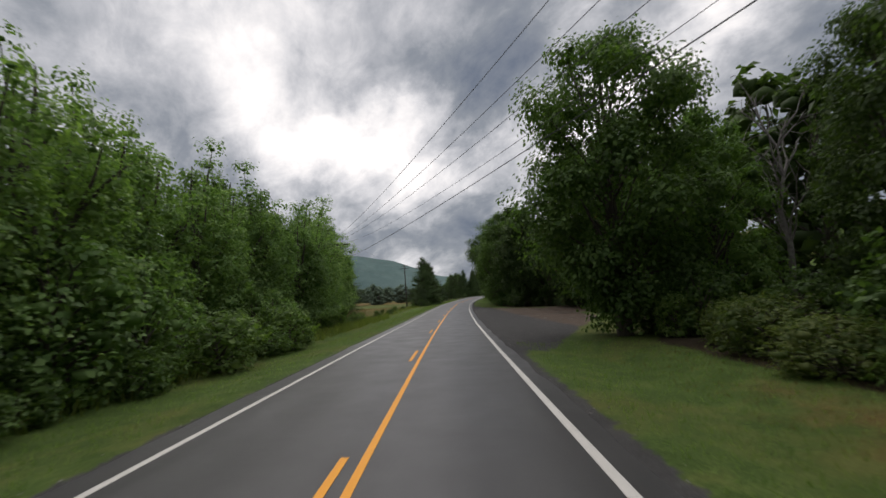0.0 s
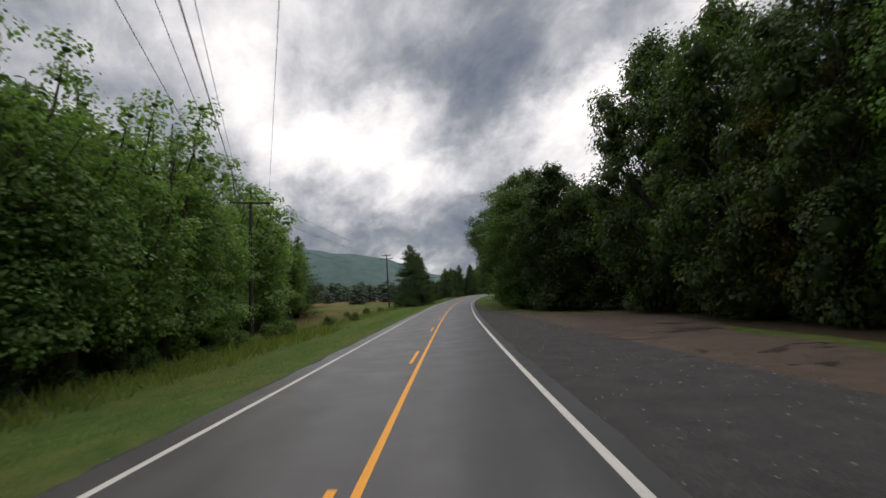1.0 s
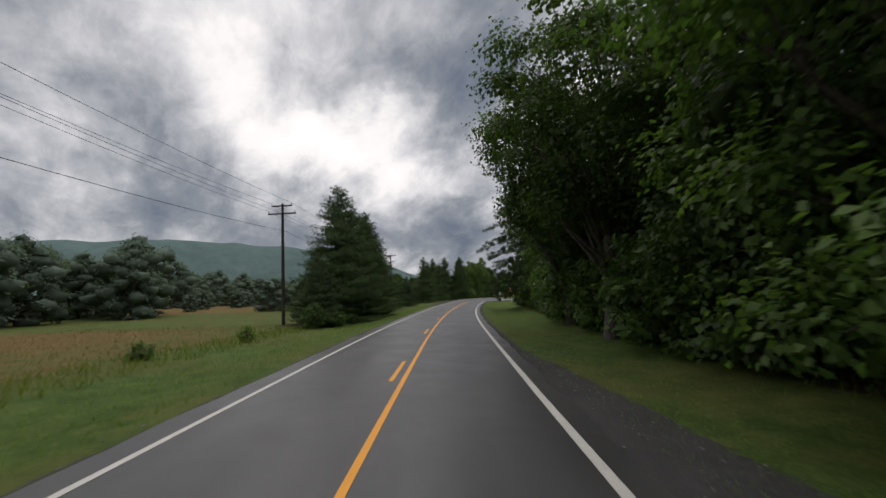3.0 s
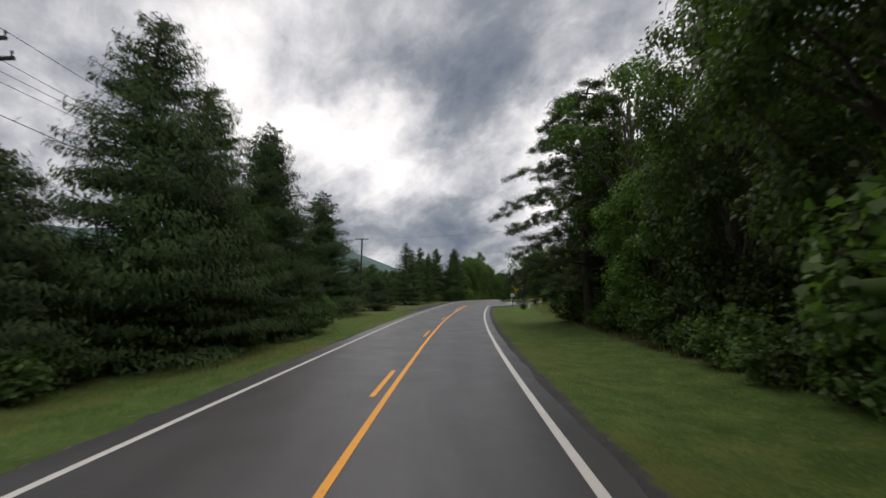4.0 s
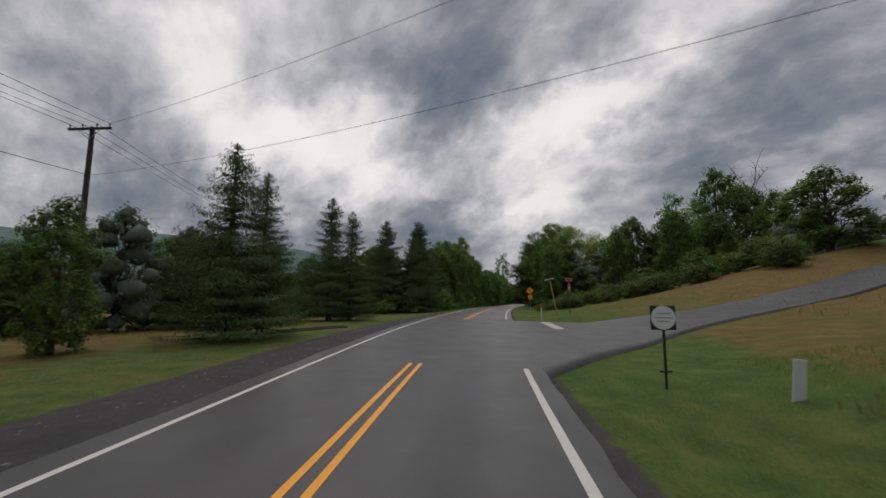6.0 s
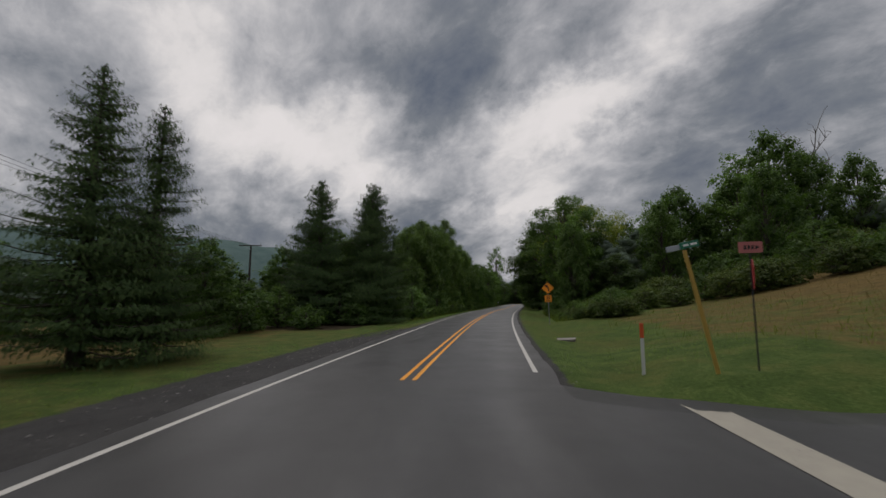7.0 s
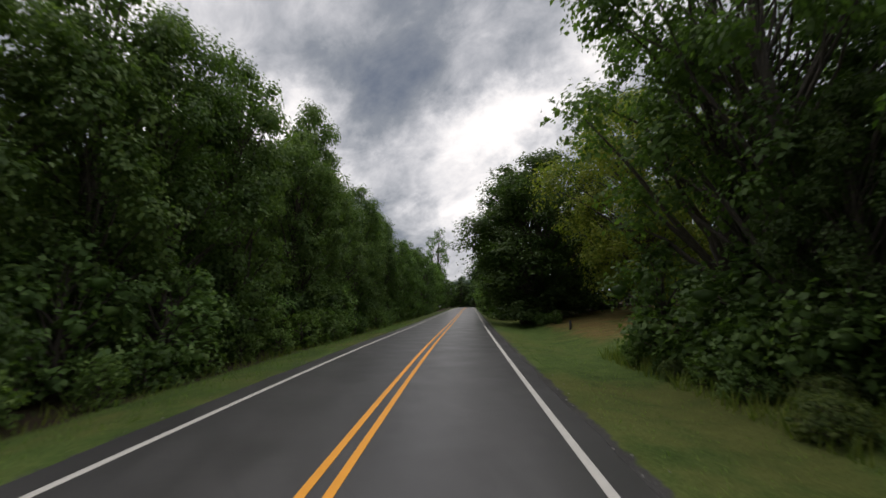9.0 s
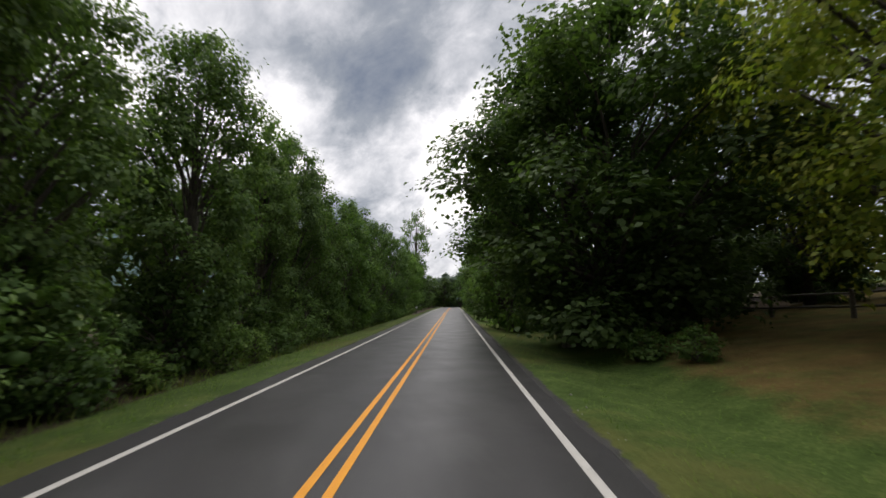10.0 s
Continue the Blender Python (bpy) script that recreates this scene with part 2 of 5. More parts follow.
def paint(name, c, worn):
    k = Mat(name, 0.6).world()
    w = k.math("MULTIPLY", k.step(k.noise(22, 5, 0.7), 0.58, 0.68), k.step(k.noise(0.6, 3), 0.42, 0.65))
    k.color(k.mix(k.math("MULTIPLY", w, 0.75), k.mix(k.noise(3, 4), c, worn), (0.09, 0.09, 0.088)))
    k.bump(k.noise(120, 2), 0.3, 0.004)
    return k.m


YELLOW = paint("yellow_road_paint", (0.72, 0.29, 0.0), (0.6, 0.24, 0.0))
WORN = paint("worn_road_paint", (0.36, 0.33, 0.26), (0.26, 0.235, 0.19))
WHITE = paint("white_road_paint", (0.5, 0.475, 0.43), (0.37, 0.35, 0.315))

k = Mat("ground_cover", 0.95, spec=0.1).world()
fine_n = k.noise(14, 6, 0.7)
mid_n = k.noise(1.1, 5, 0.6)
wide = k.noise(0.13, 4, 0.55)
grass = k.ramp(k.math("ADD", k.math("MULTIPLY", fine_n, 0.6), k.math("MULTIPLY", mid_n, 0.4)),
               (0.32, (0.022, 0.036, 0.008)), (0.5, (0.056, 0.09, 0.02)), (0.68, (0.125, 0.165, 0.045)))
grass = k.mix(k.math("MULTIPLY", k.step(k.math("ADD", wide, k.math("MULTIPLY", mid_n, 0.5)), 0.68, 0.9), 0.5), grass, (0.1, 0.085, 0.026))
dry = k.ramp(k.math("ADD", k.math("MULTIPLY", fine_n, 0.5), k.math("MULTIPLY", mid_n, 0.5)),
             (0.3, (0.065, 0.05, 0.018)), (0.5, (0.125, 0.085, 0.03)), (0.7, (0.19, 0.13, 0.05)))
jit = k.math("MULTIPLY", k.math("SUBTRACT", k.noise(0.7, 5, 0.65), 0.5), 1.1)
jit2 = k.math("MULTIPLY", k.math("SUBTRACT", k.noise(2.6, 5, 0.7), 0.5), 0.9)
c = k.mix(k.step(k.math("ADD", k.attr("dry"), jit), 0.25, 0.75), grass, dry)
litter = k.ramp(fine_n, (0.3, (0.018, 0.014, 0.009)), (0.5, (0.04, 0.03, 0.018)), (0.72, (0.085, 0.06, 0.035)))
c = k.mix(k.step(k.math("ADD", k.attr("litter"), jit), 0.3, 0.7), c, litter)
stone = k.noise(38, 3, 0.8)
soil = k.ramp(k.math("ADD", k.math("MULTIPLY", mid_n, 0.6), k.math("MULTIPLY", wide, 0.5)), (0.35, (0.048, 0.035, 0.026)), (0.6, (0.1, 0.069, 0.048)), (0.75, (0.135, 0.096, 0.068)))
c = k.mix(k.step(k.math("ADD", k.attr("soil"), jit), 0.35, 0.65), c, k.mix(0.35, soil, k.ramp(stone, (0.4, (0.03, 0.027, 0.024)), (0.7, (0.16, 0.14, 0.12)))))
gravel = k.mix(0.55, k.ramp(mid_n, (0.3, (0.04, 0.038, 0.036)), (0.7, (0.085, 0.08, 0.075))), k.ramp(stone, (0.45, (0.025, 0.025, 0.025)), (0.62, (0.08, 0.078, 0.075)), (0.8, (0.3, 0.29, 0.27))))
c = k.mix(k.step(k.math("ADD", k.attr("gravel"), jit2), 0.4, 0.6), c, gravel)
wet = k.math("MULTIPLY", k.step(k.noise(0.3, 5, 0.62, (0.6, 1.0, 1.0), 0.8), 0.575, 0.6), k.step(k.attr("soil"), 0.5, 0.8))
c = k.mix(k.math("MULTIPLY", wet, 0.75), c, (0.018, 0.015, 0.013))
k.rough(k.math("SUBTRACT", 0.95, k.math("MULTIPLY", wet, 0.6)))
k.color(c)
k.bump(k.math("ADD", fine_n, k.math("MULTIPLY", stone, 0.4)), 0.8, 0.05)
GROUND = k.m

# aerial haze is put into the ridge's colour: pale blue-green for dark forest
k = Mat("hazed_forest", 1.0, spec=0.0).world()
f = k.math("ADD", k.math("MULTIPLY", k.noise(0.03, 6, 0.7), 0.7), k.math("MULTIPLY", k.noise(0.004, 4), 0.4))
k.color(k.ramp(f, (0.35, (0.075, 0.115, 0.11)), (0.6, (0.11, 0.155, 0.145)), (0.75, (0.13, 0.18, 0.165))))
HAZED_FOREST = k.m

k = Mat("creosoted_wood", 0.85)
k.color(k.ramp(k.noise(8, 6, 0.6, (4, 4, 0.3)), (0.3, (0.02, 0.016, 0.013)), (0.7, (0.062, 0.05, 0.041))))
k.bump(k.noise(20, 4, 0.6, (4, 4, 0.2)), 0.5, 0.01)
POLEWOOD = k.m
k = Mat("weathered_rail", 0.85)
k.color(k.ramp(k.noise(7, 6, 0.6, (0.4, 4, 4)), (0.3, (0.05, 0.042, 0.035)), (0.7, (0.16, 0.14, 0.12))))
k.bump(k.noise(20, 4, 0.6, (0.3, 4, 4)), 0.5, 0.01)
RAILWOOD = k.m


def plain(name, c, rough=0.5, metal=0.0, var=0.12):
    k = Mat(name, rough, metal)
    d = tuple(v * (1 - var) for v in c)
    k.color(k.mix(k.noise(5, 5, 0.6), d, tuple(min(1, v * (1 + var)) for v in c)))
    return k.m


PEBBLE = plain("grey_stone", (0.2, 0.19, 0.175), 0.9, 0, 0.5)
CABLE = plain("cable", (0.02, 0.02, 0.02))
CERAMIC = plain("insulator_ceramic", (0.12, 0.1, 0.09), 0.3)
GALV = plain("galvanised_steel", (0.3, 0.3, 0.3), 0.5, 0.7)
SIGN_YELLOW = plain("fluorescent_orange_yellow", (0.95, 0.31, 0.01), 0.45, 0, 0.05)
SIGN_RED = plain("sign_red", (0.42, 0.02, 0.025), 0.45, 0, 0.06)
SIGN_GREEN = plain("sign_green", (0.01, 0.16, 0.08), 0.45, 0, 0.06)
SIGN_WHITE = plain("sign_white", (0.75, 0.75, 0.73), 0.45, 0, 0.05)
SIGN_BLACK = plain("sign_black", (0.012, 0.012, 0.012), 0.5, 0, 0.05)
SIGN_PINK = plain("faded_red_sign", (0.5, 0.16, 0.15), 0.5, 0, 0.1)
POST_ORANGE = plain("orange_plastic", (0.62, 0.09, 0.02), 0.5)
POST_WHITE = plain("white_plastic", (0.6, 0.6, 0.58), 0.5)
POST_YELLOW = plain("yellow_wood", (0.42, 0.27, 0.05), 0.7, 0, 0.2)
CONCRETE = plain("concrete", (0.21, 0.19, 0.165), 0.9, 0, 0.2)
IRON = plain("dark_iron", (0.04, 0.04, 0.042), 0.5, 0.4)
BLUEGREY = plain("blue_grey_plate", (0.35, 0.38, 0.4), 0.5)

# ---- plan of the road: station s along the centre line, offset d to its right ----
CENTRE = []
_x = _y = 0.0
for i in range(-20, 421):
    CENTRE.append([_x, _y, radians(smooth(KNOTS, HEADING, min(i, 340)))])
    mid_h = radians(smooth(KNOTS, HEADING, min(i + 0.5, 340)))
    _x += math.sin(mid_h)
    _y += math.cos(mid_h)
_ox, _oy = CENTRE[20][0], CENTRE[20][1]
for c in CENTRE:
    c[0], c[1] = c[0] - _ox, c[1] - _oy


def on_road(s, d):
    """World x, y of a station and offset; straight on beyond both ends."""
    q = min(max(s, -20), 419.999) + 20
    i = min(int(q), len(CENTRE) - 2)
    f = q - i
    a, b = CENTRE[i], CENTRE[i + 1]
    x, y, h = (a[j] + (b[j] - a[j]) * f for j in range(3))
    over = s - min(max(s, -20), 420)
    return x + math.sin(h) * over + math.cos(h) * d, y + math.cos(h) * over - math.sin(h) * d, h


CX = np.array([c[0] for c in CENTRE])
CY = np.array([c[1] for c in CENTRE])
CH = np.array([c[2] for c in CENTRE])


def station(x, y):
    """Station and offset of a place near the road (from its y)."""
    if y < CY[0]:
        cx, h, s = CX[0] + (y - CY[0]) * math.tan(CH[0]), CH[0], -20 + (y - CY[0])
    elif y > CY[-1]:
        cx, h, s = CX[-1] + (y - CY[-1]) * math.tan(CH[-1]), CH[-1], 420 + (y - CY[-1])
    else:
        cx, h, s = float(np.interp(y, CY, CX)), float(np.interp(y, CY, CH)), float(np.interp(y, CY, np.arange(-20, 421)))
    u = x - cx
    return s + u * math.sin(h), u * math.cos(h)


def ease(x, lo, hi):
    f = min(max((x - lo) / (hi - lo), 0.0), 1.0)
    return f * f * (3 - 2 * f)


def lerp(pairs, x):
    return float(np.interp(x, [p[0] for p in pairs], [p[1] for p in pairs]))


BANK = ((-50, 0.02), (100, 0.03), (120, 0.06), (140, 0.16), (152, 0.26), (163, 0.24), (172, 0.12), (186, 0.12), (198, 0.17), (225, 0.16), (240, 0.12), (262, 0.168), (300, 0.1))


def relief(s, d):
    """Height of the ground over the road's level at that station."""
    if d < 0:
        e = -d - 4.2
        h = -0.05 - 0.4 * ease(e, 0, 3.5) - 0.012 * max(e - 4, 0) if e > 0 else -0.05
        h = max(h, -9.0)
    else:
        lot = ease(s, 14, 22) * (1 - ease(s, 74, 84))
        e = d - 4.0
        start = 4.5 - 1.5 * ease(s, 225, 250)
        up_hill = lerp(BANK, s) * (1 - lot * 0.7)
        mouth = ease(s, 160, 167) * (1 - ease(s, 187, 190.5)) * (1 - ease(d, 16, 24))
        h = -0.05 - 0.1 * mouth - 0.22 * (1 - lot) * (1 - mouth) * (ease(e, 0, 2.2) - ease(e, 2.5, 5)) + up_hill * max(e - start, 0) if e > 0 else -0.05 - 0.1 * mouth
        h += 0.5 * ease(s, 186, 188) * (1 - ease(s, 192, 199)) * ease(d, 4.8, 7.2) * (1 - ease(d, 10, 16))
        h += 0.9 * ease(s, 144, 150) * (1 - ease(s, 157, 162)) * ease(d, 8.2, 10.5) * (1 - ease(d, 13, 18))
        h += 0.09 * min(max(d - 17, 0), 60) * ease(s - 174.6 - 0.56 * d, 5, 14) * (1 - ease(s, 222, 245))
        if e - start > 34:
            h -= up_hill * (e - start - 34) * 0.25
        h = min(h, 45 + 0.02 * e)
    return h


def ground_z(x, y):
    s, d = station(x, y)
    r = relief(s, d)
    if abs(d) > 5:
        r += 0.1 * noise.noise(Vector((x * 0.13, y * 0.13, 0))) * ease(abs(d), 5, 12) + 0.5 * noise.noise(Vector((x * 0.02, y * 0.02, 4))) * ease(abs(d), 20, 60)
    return road_level(y) + r


def mesh_object(name, verts, faces, mat, parent=None, label="", soft=False):
    me = bpy.data.meshes.new(name)
    me.from_pydata(verts if isinstance(verts, list) else verts.tolist(), [], faces if isinstance(faces, list) else faces.tolist())
    me.materials.append(mat)
    if soft:
        me.polygons.foreach_set("use_smooth", [True] * len(me.polygons))
    ob = new(name, me)
    ob.parent = parent
    if label:
        ob["label"] = label
    return ob


# ---- ground: one sheet to the horizon ----
us = sorted(set([-3000, -2200, -1600, -1100, -800, -600, -450, -330, -250, -190, -150, -120, -100, -85, -72, -62, -54, -47, -41, -36, -32, -28.5, -26]
                + [0.6 * i for i in range(-40, 41)] + [26, 28.5, 32, 36, 41, 47, 54, 62, 72, 85, 100, 120, 150, 190, 250, 330, 450, 600, 800, 1100, 1600, 2200, 3000]))
ys = [-1500, -900, -500, -300, -180, -110, -70, -48, -34, -26] + list(range(-22, 300, 1)) + list(range(300, 420, 6)) + [430, 460, 500, 560, 640, 760, 900, 1200, 1600, 2200, 3000, 4000]
verts, marks = [], {"dry": [], "litter": [], "soil": [], "gravel": []}


def surface_marks(s, d):
    """What covers the ground: dried grass, leaf litter, bare soil and gravel, each 0 to 1."""
    dry = litter = soil = gravel = 0.0
    if abs(d) > 14:
        s += 16 * noise.noise(Vector((s * 0.02, d * 0.03, 8)))
        d += math.copysign(min(7.0, (abs(d) - 14) * 0.4), d) * noise.noise(Vector((s * 0.05, d * 0.05, 3)))
    if d < 0:
        e = -d
        gravel = 1 - ease(e, 3.75, 4.15)
        gravel = max(gravel, ease(s, 146, 154) * (1 - ease(s, 200, 212)) * (1 - ease(e, 6.3, 7.9)) * 0.95)
        litter = (1 - ease(s, 34, 44)) * ease(e, 8.6, 10.8)
        litter = max(litter, ease(s, 112, 118) * (1 - ease(s, 136, 142)) * ease(e, 8.2, 9.6) * (1 - ease(e, 13, 16)), ease(s, 206, 214) * ease(e, 5.6 + 3.5 * (1 - ease(s, 224, 230)), 7.0 + 3.5 * (1 - ease(s, 224, 230))))
        soil = ease(s, 318, 326) * (1 - ease(s, 345, 356)) * ease(e, 4.4, 5.2) * (1 - ease(e, 8, 11))
        litter *= 1 - ease(e, 26, 36)
        dry = ease(s, 56, 66) * (1 - ease(s, 112, 122)) * ease(e, 9.5, 14) * (0.5 + 0.4 * ease(e, 16, 26))
        dry = max(dry, 0.34 * ease(s, 98, 108) * (1 - ease(s, 150, 160)) * ease(e, 4.6, 6.0))
        dry = max(dry, ease(s, 140, 148) * (1 - ease(s, 214, 222)) * (0.3 + 0.4 * ease(e, 9, 20)))
    else:
        gravel = 1 - ease(d, 3.45, 3.95)
        rim = lerp(((0, 17), (58, 17), (66, 12.5), (73, 7.2), (86, 5.2), (96, 3.8)), s)
        lot = ease(s, 15.5 + 2.5 * max(d - 5, 0), 19 + 2.5 * max(d - 5, 0)) * (1 - ease(d, rim - 0.8, rim + 0.4))
        gravel = max(gravel, lot * (1 - ease(d + 0.06 * (s - 30), 8.2, 10.5)))
        soil = lot * ease(d + 0.06 * (s - 30), 7.6, 9.6) * 0.97
        litter = (1 - ease(s, 138, 148)) * ease(d, 8.8 + 6.2 * ease(s, 17, 28) * (1 - ease(s, 62, 74)), 10.0 + 6.2 * ease(s, 17, 28) * (1 - ease(s, 62, 74)))
        litter = max(litter, ease(s, 218, 226) * ease(d, 9.8, 12.5) * (1 - ease(s, 244, 250)), ease(s, 268, 276) * ease(d, 7, 9))
        litter *= 1 - ease(d, 45, 60)
        dry = 0.42 * ease(d, 5.2, 7.5) * (1 - ease(s, 8, 16)) + (0.6 - 0.12 * ease(s, 172, 190)) * ease(s, 148, 154) * ease(d, 9, 12) * (1 - ease(s, 212, 220)) + 0.62 * ease(s, 242, 250) * ease(d, 6.6, 9) * (1 - ease(s, 275, 285)) + 0.3 * ease(s, 144, 148) * (1 - ease(s, 160, 164)) * ease(d, 8.2, 9.6) + 0.25 * ease(s, 172, 180) * (1 - ease(s, 212, 220)) * ease(d, 18, 24) + 0.06 * ease(s, 190, 196) * (1 - ease(s, 212, 220)) * ease(d, 6, 9)
    return dry, litter, soil, gravel


for y in ys:
    cx = float(np.interp(y, CY, CX)) if CY[0] <= y <= CY[-1] else (CX[0] + (y - CY[0]) * math.tan(CH[0]) if y < CY[0] else CX[-1] + (min(y, 900) - CY[-1]) * math.tan(CH[-1]))
    for u in us:
        x = cx + u
        verts.append((x, y, ground_z(x, y)))
        for key, v in zip(marks, surface_marks(*station(x, y))):
            marks[key].append(v)
W = len(us)
faces = [(j * W + i, j * W + i + 1, (j + 1) * W + i + 1, (j + 1) * W + i) for j in range(len(ys) - 1) for i in range(W - 1)]
ground = mesh_object("ground", verts, faces, GROUND, soft=True)
for key, vals in marks.items():
    ground.data.attributes.new(key, "FLOAT", "POINT").data.foreach_set("value", vals)
tagged(ground, "grassy roadside ground with gravel shoulders, dry field and leaf litter", "ground", kind="structure")


# ---- road, side road and painted lines ----
def strip(s0, s1, d0, d1, lift, step=2.0, thick=0.0, cols=1):
    """A ribbon along the road between two offsets (numbers or functions of s)."""
    n = max(1, math.ceil((s1 - s0) / step))
    v, f = [], []
    for j in range(n + 1):
        s = s0 + (s1 - s0) * j / n
        a, b = (d0(s) if callable(d0) else d0), (d1(s) if callable(d1) else d1)
        for i in range(cols + 1):
            d = a + (b - a) * i / cols
            x, y, _ = on_road(s, d)
            v.append((x, y, road_level(y) + lift))
    w = cols + 1
    for j in range(n):
        for i in range(cols):
            f.append((j * w + i, j * w + i + 1, (j + 1) * w + i + 1, (j + 1) * w + i))
    if thick:
        m = len(v)
        v += [(x, y, z - thick) for x, y, z in v]
        rim = [i for i in range(w)] + [j * w + cols for j in range(1, n + 1)] + [n * w + i for i in range(cols - 1, -1, -1)] + [j * w for j in range(n - 1, 0, -1)]
        for a, b in zip(rim, rim[1:] + rim[:1]):
            f.append((b, a, a + m, b + m))
    return v, f


def wobble(base, amp, seed):
    return lambda s: base + amp * noise.noise(Vector((s * 0.45, seed, 0))) + amp * 0.6 * noise.noise(Vector((s * 1.7, seed, 3)))


v, f = strip(-20, 418, wobble(-3.72, 0.12, 1), wobble(3.5, 0.12, 2), 0.0, 1.0, 0.12, 24)
road = mesh_object("road", v, f, ASPHALT, soft=False)
wheel = []
for i in range(len(v)):
    d = -3.72 + 7.22 * ((i % 25) / 24)
    wheel.append(max(math.exp(-((d - c) / 0.42) ** 2) for c in (0.75, 2.3, -0.85, -2.45)))
road.data.attributes.new("wheel", "FLOAT", "POINT").data.foreach_set("value", wheel)
# darker tone: left lane past s 100, right lane's outer side throughout
lane = []
for i in range(len(v)):
    d, s = -3.72 + 7.22 * ((i % 25) / 24), -20 + i // 25
    late = ease(s, 92, 112)
    lane.append(late * (ease(-d, 0.1, 0.5) * 0.9 + 0.6 * ease(d, 2.1, 2.6)) + (1 - late) * 0.7 * ease(d, 1.0, 1.9))
road.data.attributes.new("toned", "FLOAT", "POINT").data.foreach_set("value", lane)
tagged(road, "grey asphalt two-lane country road with painted lines", "road", kind="structure")
LW, RW = -3.14, 3.02


def line_part(name, s0, s1, d, width, mat, label=""):
    v, f = strip(s0, s1, d - width / 2, d + width / 2, 0.006, 1.5, 0.006)
    return mesh_object(name, v, f, mat, road, label)


line_part("edge_line", -20, 418, LW, 0.125, WHITE, "white edge line")
line_part("edge_line", -20, 166.0, RW, 0.15, WHITE, "white edge line")
line_part("edge_line", 189.5, 418, RW, 0.13, WHITE, "white edge line")
line_part("centre_line", -20, 166.5, 0.0, 0.115, YELLOW, "solid yellow centre line")
line_part("centre_line", 188.0, 418, 0.0, 0.115, YELLOW, "solid yellow centre line")
line_part("centre_line", 188.0, 418, -0.3, 0.115, YELLOW, "solid yellow centre line")
line_part("centre_line", 152.2, 166.5, -0.3, 0.115, YELLOW, "solid yellow centre line")
for i in range(-1, 12):
    far = 6.15 + 12.192 * i
    line_part("dash", far - 3.05, far, -0.3, 0.115, YELLOW, "yellow passing dash")

# side road that climbs away to the right
v, f = [], []
SIDE = []
for i in range(91):
    q = i / 90
    d = 3.3 + 80 * q ** 1.35
    SIDE.append((176.5 + 0.56 * (d - 3.4) + 0.002 * max(d - 14, 0) ** 2, d, 3.1 + 8.4 * math.exp(-(d - 3.4) / 6.0)))
rows_side = []
for s, d, half in SIDE:
    sx, sy, _ = on_road(s, d)
    flat = ease(d, 16, 24)
    row = []
    for j in range(17):
        ss = s - half + 2 * half * j / 16
        x, y, _ = on_road(ss, d)
        mouth = ease(ss, 160, 167) * (1 - ease(ss, 187, 190.5)) * (1 - ease(d, 16, 24))
        own = ground_z(x, y) + 0.1 * mouth + 0.03
        row.append((x, y, own + 0.45 * flat * (max(own, ground_z(sx, sy)) - own)))
    # the shoulders drop into the bank
    row = [(row[0][0], row[0][1], row[0][2] - 0.8)] + row + [(row[-1][0], row[-1][1], row[-1][2] - 0.8)]
    rows_side.append(row)
for row in rows_side:
    v += row
for a in range(len(rows_side) - 1):
    for j in range(18):
        f.append((a * 19 + j, (a + 1) * 19 + j, (a + 1) * 19 + j + 1, a * 19 + j + 1))
side_road = mesh_object("side_road", v, f, ASPHALT, soft=True)
tagged(side_road, "narrow asphalt side road climbing the bank", "road", kind="structure")

# ---- distant wooded ridge, aerial haze in its colour ----
v, f = [], []
NR = 90
for i in range(NR + 1):
    az = radians(-80 + 100 * i / NR)
    top = lerp(((-80, 128), (-52, 142), (-40, 156), (-31, 175), (-24, 171), (-18, 166), (-12, 151), (-7, 127), (-2, 85), (4, 55), (12, 35), (20, 28)), math.degrees(az))
    top += 7 * noise.noise(Vector((i * 0.35, 2, 0))) + 2.5 * noise.noise(Vector((i * 1.7, 5, 0)))
    for j, (r, q) in enumerate(((1000, -0.1), (1080, 0.35), (1180, 0.75), (1260, 0.95), (1320, 1.0), (1500, 0.8))):
        v.append((math.sin(az) * r, 100 + math.cos(az) * r, -8 + (top + 8) * q))
for i in range(NR):
    for j in range(5):
        f.append((i * 6 + j, (i + 1) * 6 + j, (i + 1) * 6 + j + 1, i * 6 + j + 1))
ridge = mesh_object("backdrop_ridge", v, f, HAZED_FOREST, soft=True)
tagged(ridge, "long wooded ridge beyond the valley, haze put into its colour", "ridge", kind="structure")


# ---- trees ----
def tube(v, f, pts, radii, sides=6):
    """Adds a tapered limb through the points."""
    base = len(v)
    for i, (p, r) in enumerate(zip(pts, radii)):
        ax = (Vector(pts[min(i + 1, len(pts) - 1)]) - Vector(pts[max(i - 1, 0)])).normalized()
        a = ax.orthogonal().normalized()
        b = ax.cross(a)
        for j in range(sides):
            t = 2 * math.pi * j / sides
            v.append(tuple(Vector(p) + (a * math.cos(t) + b * math.sin(t)) * r))
    for i in range(len(pts) - 1):
        for j in range(sides):
            f.append((base + i * sides + j, base + i * sides + (j + 1) % sides, base + (i + 1) * sides + (j + 1) % sides, base + (i + 1) * sides + j))


def bent(rng, a, b, n, amp):
    a, b = Vector(a), Vector(b)
    L = (b - a).length
    pts = []
    for i in range(n + 1):
        q = i / n
        p = a.lerp(b, q)
        w = amp * L * math.sin(math.pi * q)
        pts.append(p + Vector((rng.uniform(-w, w), rng.uniform(-w, w), 0.06 * L * math.sin(math.pi * q))))
    return pts


